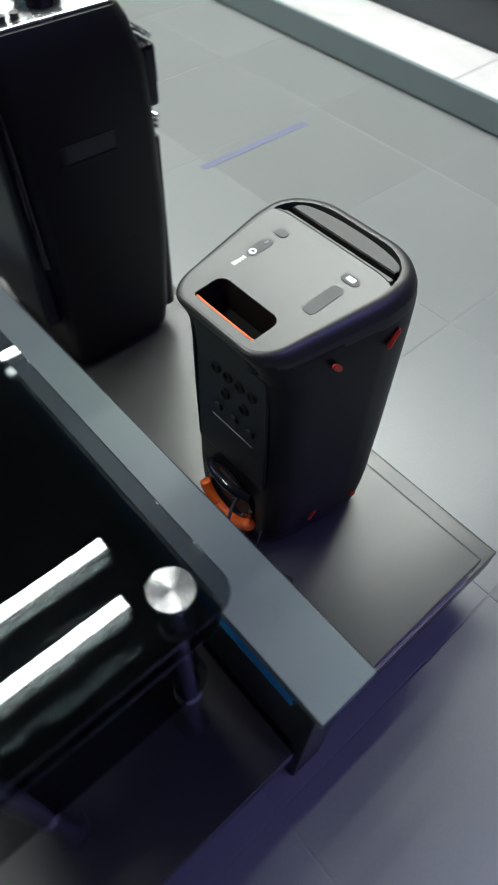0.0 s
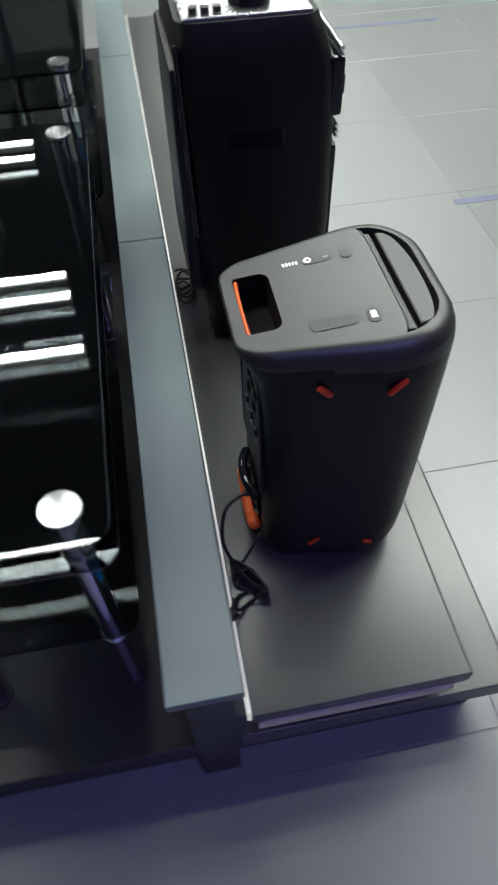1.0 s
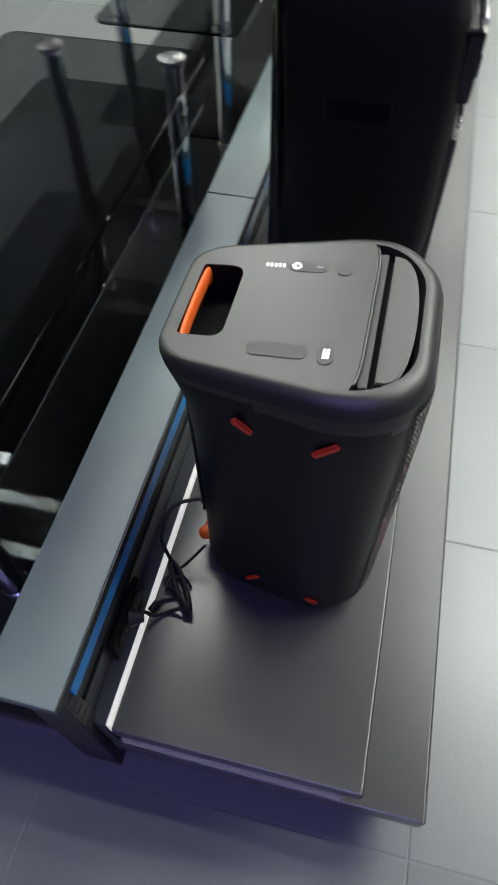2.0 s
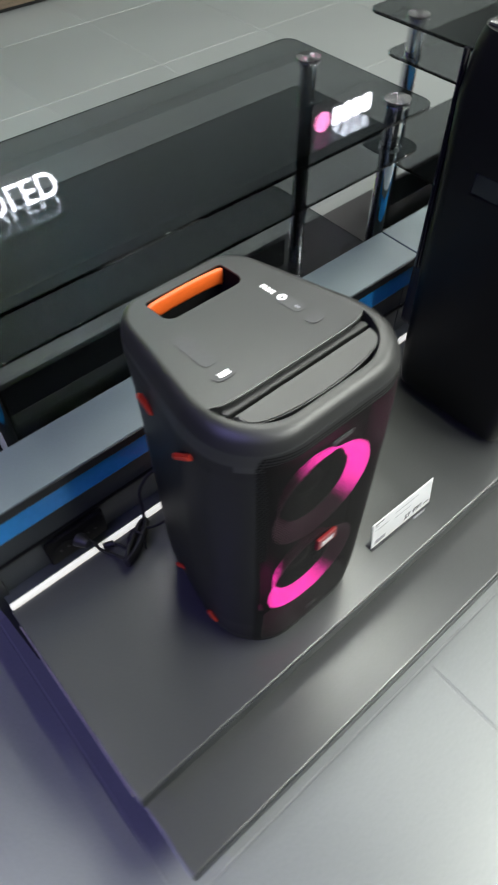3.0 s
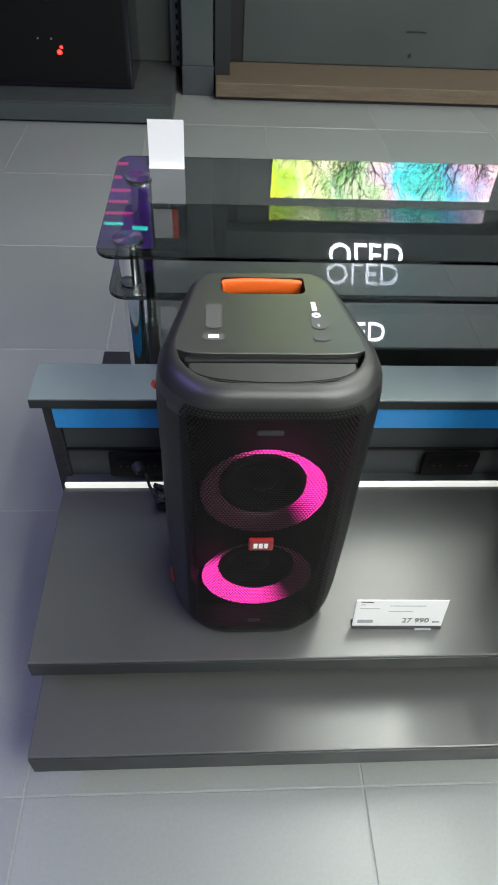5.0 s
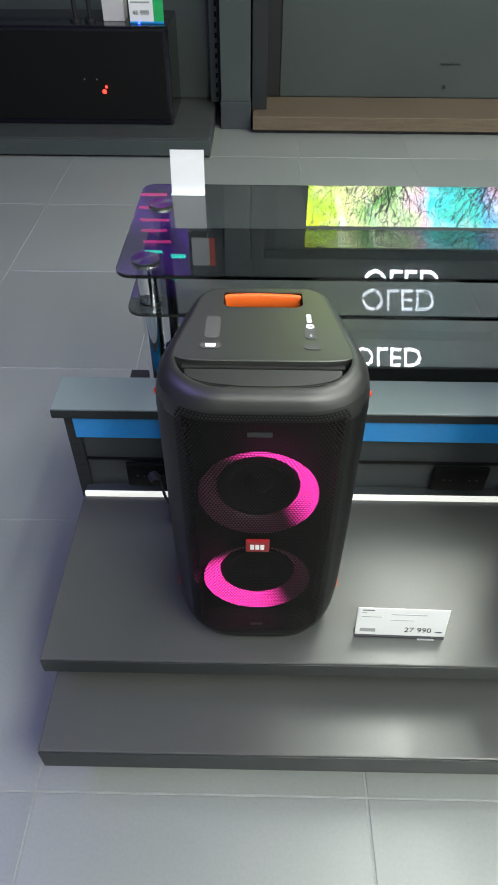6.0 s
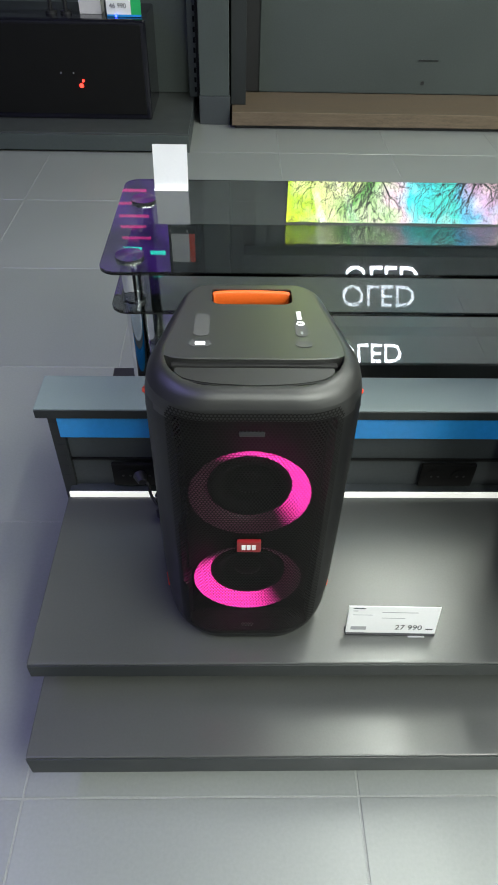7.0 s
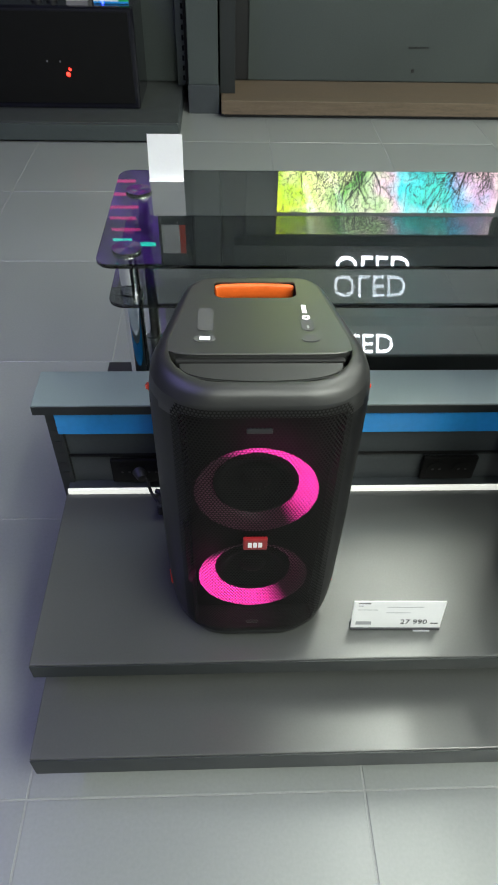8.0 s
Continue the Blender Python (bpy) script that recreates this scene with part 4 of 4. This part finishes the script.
# ---- the tall speaker ----
def tall_speaker():
    s = thing("tall_speaker", "tall black party speaker with a side grip recess on the platform", "speaker", (0, 0, 0))
    X, W = 0.488, 0.347
    prof = [(0.272, -0.118, 0.104), (0.285, -0.130, 0.112), (0.34, -0.136, 0.118), (0.55, -0.148, 0.126), (0.75, -0.142, 0.132), (0.845, -0.136, 0.138), (0.905, -0.118, 0.136), (0.928, -0.106, 0.132)]
    rows = []
    for k, (z, yf, yb) in enumerate(prof):
        inset = (0.022, 0.008, 0.002, 0, 0, 0, 0.010, 0.018)[k]
        rows.append([(x, y, z) for x, y in outline(X + inset, X + W - inset, yf, yb, 0.03, 6)])
    b = part("body", loft(rows), M_BLACK_SATIN, s, smooth=True)
    b.data.set_sharp_from_angle(angle=radians(40))
    part("grip_recess", box(X - 0.0008, X + 0.004, -0.046, 0.062, 0.727, 0.760, 0.0015), M_GLOSSBLACK, s, "dark recessed side grip")
    part("grip_lip", box(X - 0.003, X + 0.003, -0.048, 0.064, 0.7205, 0.7265, 0.0015), M_BLACK_SATIN, s)
    part("front_panel", box(X + 0.012, X + W - 0.012, -0.154, -0.125, 0.762, 0.862, 0.008), M_GLOSSBLACK, s, "gloss black control panel")
    part("panel_badge", box(X + 0.016, X + 0.052, -0.1552, -0.154, 0.80, 0.832), M_GREYINK, s)
    for k in range(3):
        part("chrome_bar", rod((X + 0.018, -0.149, 0.722 + 0.010 * k), (X + W - 0.018, -0.149, 0.722 + 0.010 * k), 0.0032, n=12), M_CHROME, s, "chrome front bar")
    part("trim_bar", rod((X + 0.02, -0.147, 0.872), (X + W - 0.02, -0.147, 0.872), 0.0045, n=12), M_CHROME, s)
    part("front_grille", box(X + 0.018, X + W - 0.018, -0.153, -0.128, 0.31, 0.708, 0.010), M_BLACK, s)
    part("back_trim", rod((X + 0.012, 0.128, 0.55), (X + 0.016, 0.137, 0.90), 0.005, n=12), M_GLOSSBLACK, s)
    part("back_box", box(X + 0.03, X + W - 0.03, 0.118, 0.150, 0.40, 0.86, 0.01), M_BLACK, s)
    part("top_plate", box(X + 0.026, X + W - 0.026, -0.095, 0.122, 0.927, 0.933, 0.003), M_STEEL, s, "silver top plate")
    part("dial", rod((X + 0.09, 0.0, 0.933), (X + 0.09, 0.0, 0.948), 0.036), M_GLOSSBLACK, s)
    for k in range(3):
        part("knob", rod((X + 0.05, 0.06 + 0.02 * k, 0.933), (X + 0.05, 0.06 + 0.02 * k, 0.941), 0.007), M_BLACK, s)
    for x in (X + 0.05, X + W - 0.05):
        for y in (-0.08, 0.07):
            part("foot", rod((x, y, DECK), (x, y, DECK + 0.0075), 0.016), M_RUBBER, s)


tall_speaker()


# ---- price tag ----
def price_tag():
    t = thing("price_tag", "white printed price card in a clear stand on the platform", "price tag", (0.2405, -0.1275, DECK))
    t.rotation_euler = (0, 0, radians(-1.2))
    m = Matrix.Translation((0, 0.0, 0.004)) @ Matrix.Rotation(radians(-8), 4, "X")

    def leaning(bm):
        bmesh.ops.transform(bm, matrix=m, verts=bm.verts)
        return bm
    part("card", leaning(box(-0.0755, 0.0755, -0.001, 0.001, 0.0, 0.066, 0.0004)), M_PAPER, t)
    part("holder", box(-0.0755, 0.0755, -0.004, 0.012, 0.0, 0.004, 0.001), M_INK, t)
    part("foot_tab", box(0.030, 0.058, -0.007, -0.004, 0.0, 0.002, 0.0005), M_GREYINK, t)
    bm = letters("27 990", 0.0165, 0.0002)
    bmesh.ops.translate(bm, vec=(0.006, -0.0013, 0.010), verts=bm.verts)
    part("price", leaning(bm), M_INK, t)
    for x0, x1, z0, z1, mt in ((-0.068, -0.048, 0.0605, 0.0625, M_INK), (-0.068, -0.060, 0.0545, 0.056, M_GREYINK), (-0.068, -0.035, 0.045, 0.0463, M_GREYINK),
                               (-0.020, 0.040, 0.052, 0.0535, M_GREYINK), (-0.020, 0.020, 0.038, 0.0392, M_GREYINK), (-0.068, -0.042, 0.008, 0.0165, M_GREYINK), (0.058, 0.070, 0.010, 0.0125, M_INK)):
        part("print_bar", leaning(box(x0, x1, -0.00135, -0.00105, z0, z1)), mt, t)


price_tag()


# ---- cables ----
def cables():
    c = thing("power_cable", "black power cable bundled on the platform behind the speaker", "cable", (0, 0, 0))
    r = random.Random(4)
    z = DECK + 0.004
    pts = [(-0.03, 0.118, 0.40), (-0.06, 0.165, 0.405), (-0.09, 0.180, 0.36), (-0.098, 0.172, 0.31), (-0.105, 0.160, DECK + 0.012)]
    for k in range(44):
        a = k * 0.95
        rx, ry = 0.042 + 0.006 * r.uniform(-1, 1), 0.016 + 0.004 * r.uniform(-1, 1)
        u, v = rx * math.cos(a), ry * math.sin(a)
        pts.append((-0.135 + u * 0.85 + v * 0.5, 0.143 + v * 0.85 + u * 0.52, z + 0.0006 * k + 0.004 * r.random()))
    pts += [(-0.175, 0.150, DECK + 0.006), (-0.19, 0.170, DECK + 0.016), (-0.195, 0.178, 0.305), (-0.205, 0.186, 0.314)]
    part("cord", tube(pts, 0.0031, 8), M_RUBBER, c, smooth=True)
    part("tie", tube([(-0.128, 0.128, z), (-0.124, 0.140, z + 0.028), (-0.132, 0.158, z + 0.026), (-0.142, 0.166, z)], 0.0022), M_BLACK, c, smooth=True)
    part("plug", rod((-0.212, 0.1955, 0.314), (-0.205, 0.176, 0.314), 0.014, 0.008), M_BLACK, c)
    part("speaker_plug", rod((-0.028, 0.112, 0.40), (-0.036, 0.130, 0.40), 0.009, 0.006), M_BLACK, c)
    d = thing("signal_cable", "thin black cable lying beside the spine on the platform", "cable", (0, 0, 0))
    part("cord", tube([(-0.085, 0.112, 0.345), (-0.10, 0.14, 0.30), (-0.13, 0.17, DECK + 0.012), (-0.150, 0.150, DECK + 0.006), (-0.158, 0.165, DECK + 0.0045), (-0.165, 0.172, DECK + 0.006)], 0.0026, 8), M_RUBBER, d, smooth=True)
    part("plug", rod((-0.165, 0.172, DECK + 0.007), (-0.182, 0.180, DECK + 0.007), 0.0065, 0.005), M_BLACK, d)
    e = thing("coiled_cable", "black coiled cable by the tall speaker", "cable", (0, 0, 0))
    pts = []
    for k in range(30):
        a = k * 0.9
        pts.append((0.66 + (0.03 + 0.006 * r.random()) * math.cos(a) + 0.002 * k, 0.155 + 0.022 * math.sin(a), DECK + 0.004 + 0.012 * r.random() + 0.0006 * k))
    part("cord", tube(pts, 0.003, 8), M_RUBBER, e, smooth=True)


cables()


# ---- the display across the aisle ----
def aisle_display():
    a = thing("aisle_display", "low display base with a bright white deck and dark plinth", "display base", (0, 0, 0))
    part("plinth_front", box(-0.5, 5.0, -1.975, -1.95, 0.008, 0.122, 0.003), M_CAP, a)
    part("toe_board", box(-0.5, 5.0, -2.0, -1.98, 0.0, 0.1), M_BLACK, a)
    for x0 in (-0.5, 1.05, 2.6):
        part("deck_sheet", box(x0, x0 + 1.545, -2.335, -1.976, 0.100, 0.117, 0.003), M_DECK, a, "glossy white deck sheet")
    part("upper_step", box(-0.5, 5.0, -3.1, -2.34, 0.0, 0.30, 0.003), M_PANEL, a, "dark upper step")
    part("step_edge", box(-0.5, 5.0, -2.36, -2.325, 0.301, 0.315, 0.003), M_BLACK, a)
    part("back_board", box(-0.5, 5.0, -3.14, -3.10, 0.0, 1.6, 0.003), M_PANEL, a)
    r = random.Random(9)
    x = 0.5
    while x < 3.6:
        w = r.uniform(0.14, 0.30)
        b = thing("boxed_product", "dark product box on the display step", "box", (x, -2.53, 0.30), "boxes on the display step")
        part("carton", box(0, w, -0.12, 0.12, 0, r.uniform(0.12, 0.26), 0.006), r.choice([M_BLACK, M_GLOSSBLACK, M_PANEL]), b)
        part("label", box(w * 0.2, w * 0.6, 0.1205, 0.1215, 0.03, 0.09), r.choice([M_PAPER, M_GREYINK]), b)
        x += w + r.uniform(0.05, 0.2)


aisle_display()

# floor inlays in the aisle
for x, y0, y1 in ((1.335, -1.43, -0.89), (3.02, -1.46, -0.90)):
    tagged(part("floor_inlay", box(x - 0.016, x + 0.016, y0, y1, -0.003, 0.0012), M_STRIP), "narrow blue-grey strip set in the floor", "floor strip", "floor inlays", "structure")

# floor tiles
TX, TY = 0.598, 0.630
tile = mesh_of(box(-TX / 2 + 0.0014, TX / 2 - 0.0014, -TY / 2 + 0.0014, TY / 2 - 0.0014, -0.012, 0.0, 0.0012, segments=1), "tile", M_TILE)
for i in range(-5, 19):
    for j in range(-7, 6):
        cx, cy = -0.396 + TX * (i + 0.5), -0.297 + TY * (j + 0.5)
        if X0 + 0.05 < cx - TX / 2 and cx + TX / 2 < X1 and Y0 < cy - TY / 2 and cy + TY / 2 < Y1:
            o = new("tile", tile)
            o.location = (cx, cy, 0)
            o.parent = floor
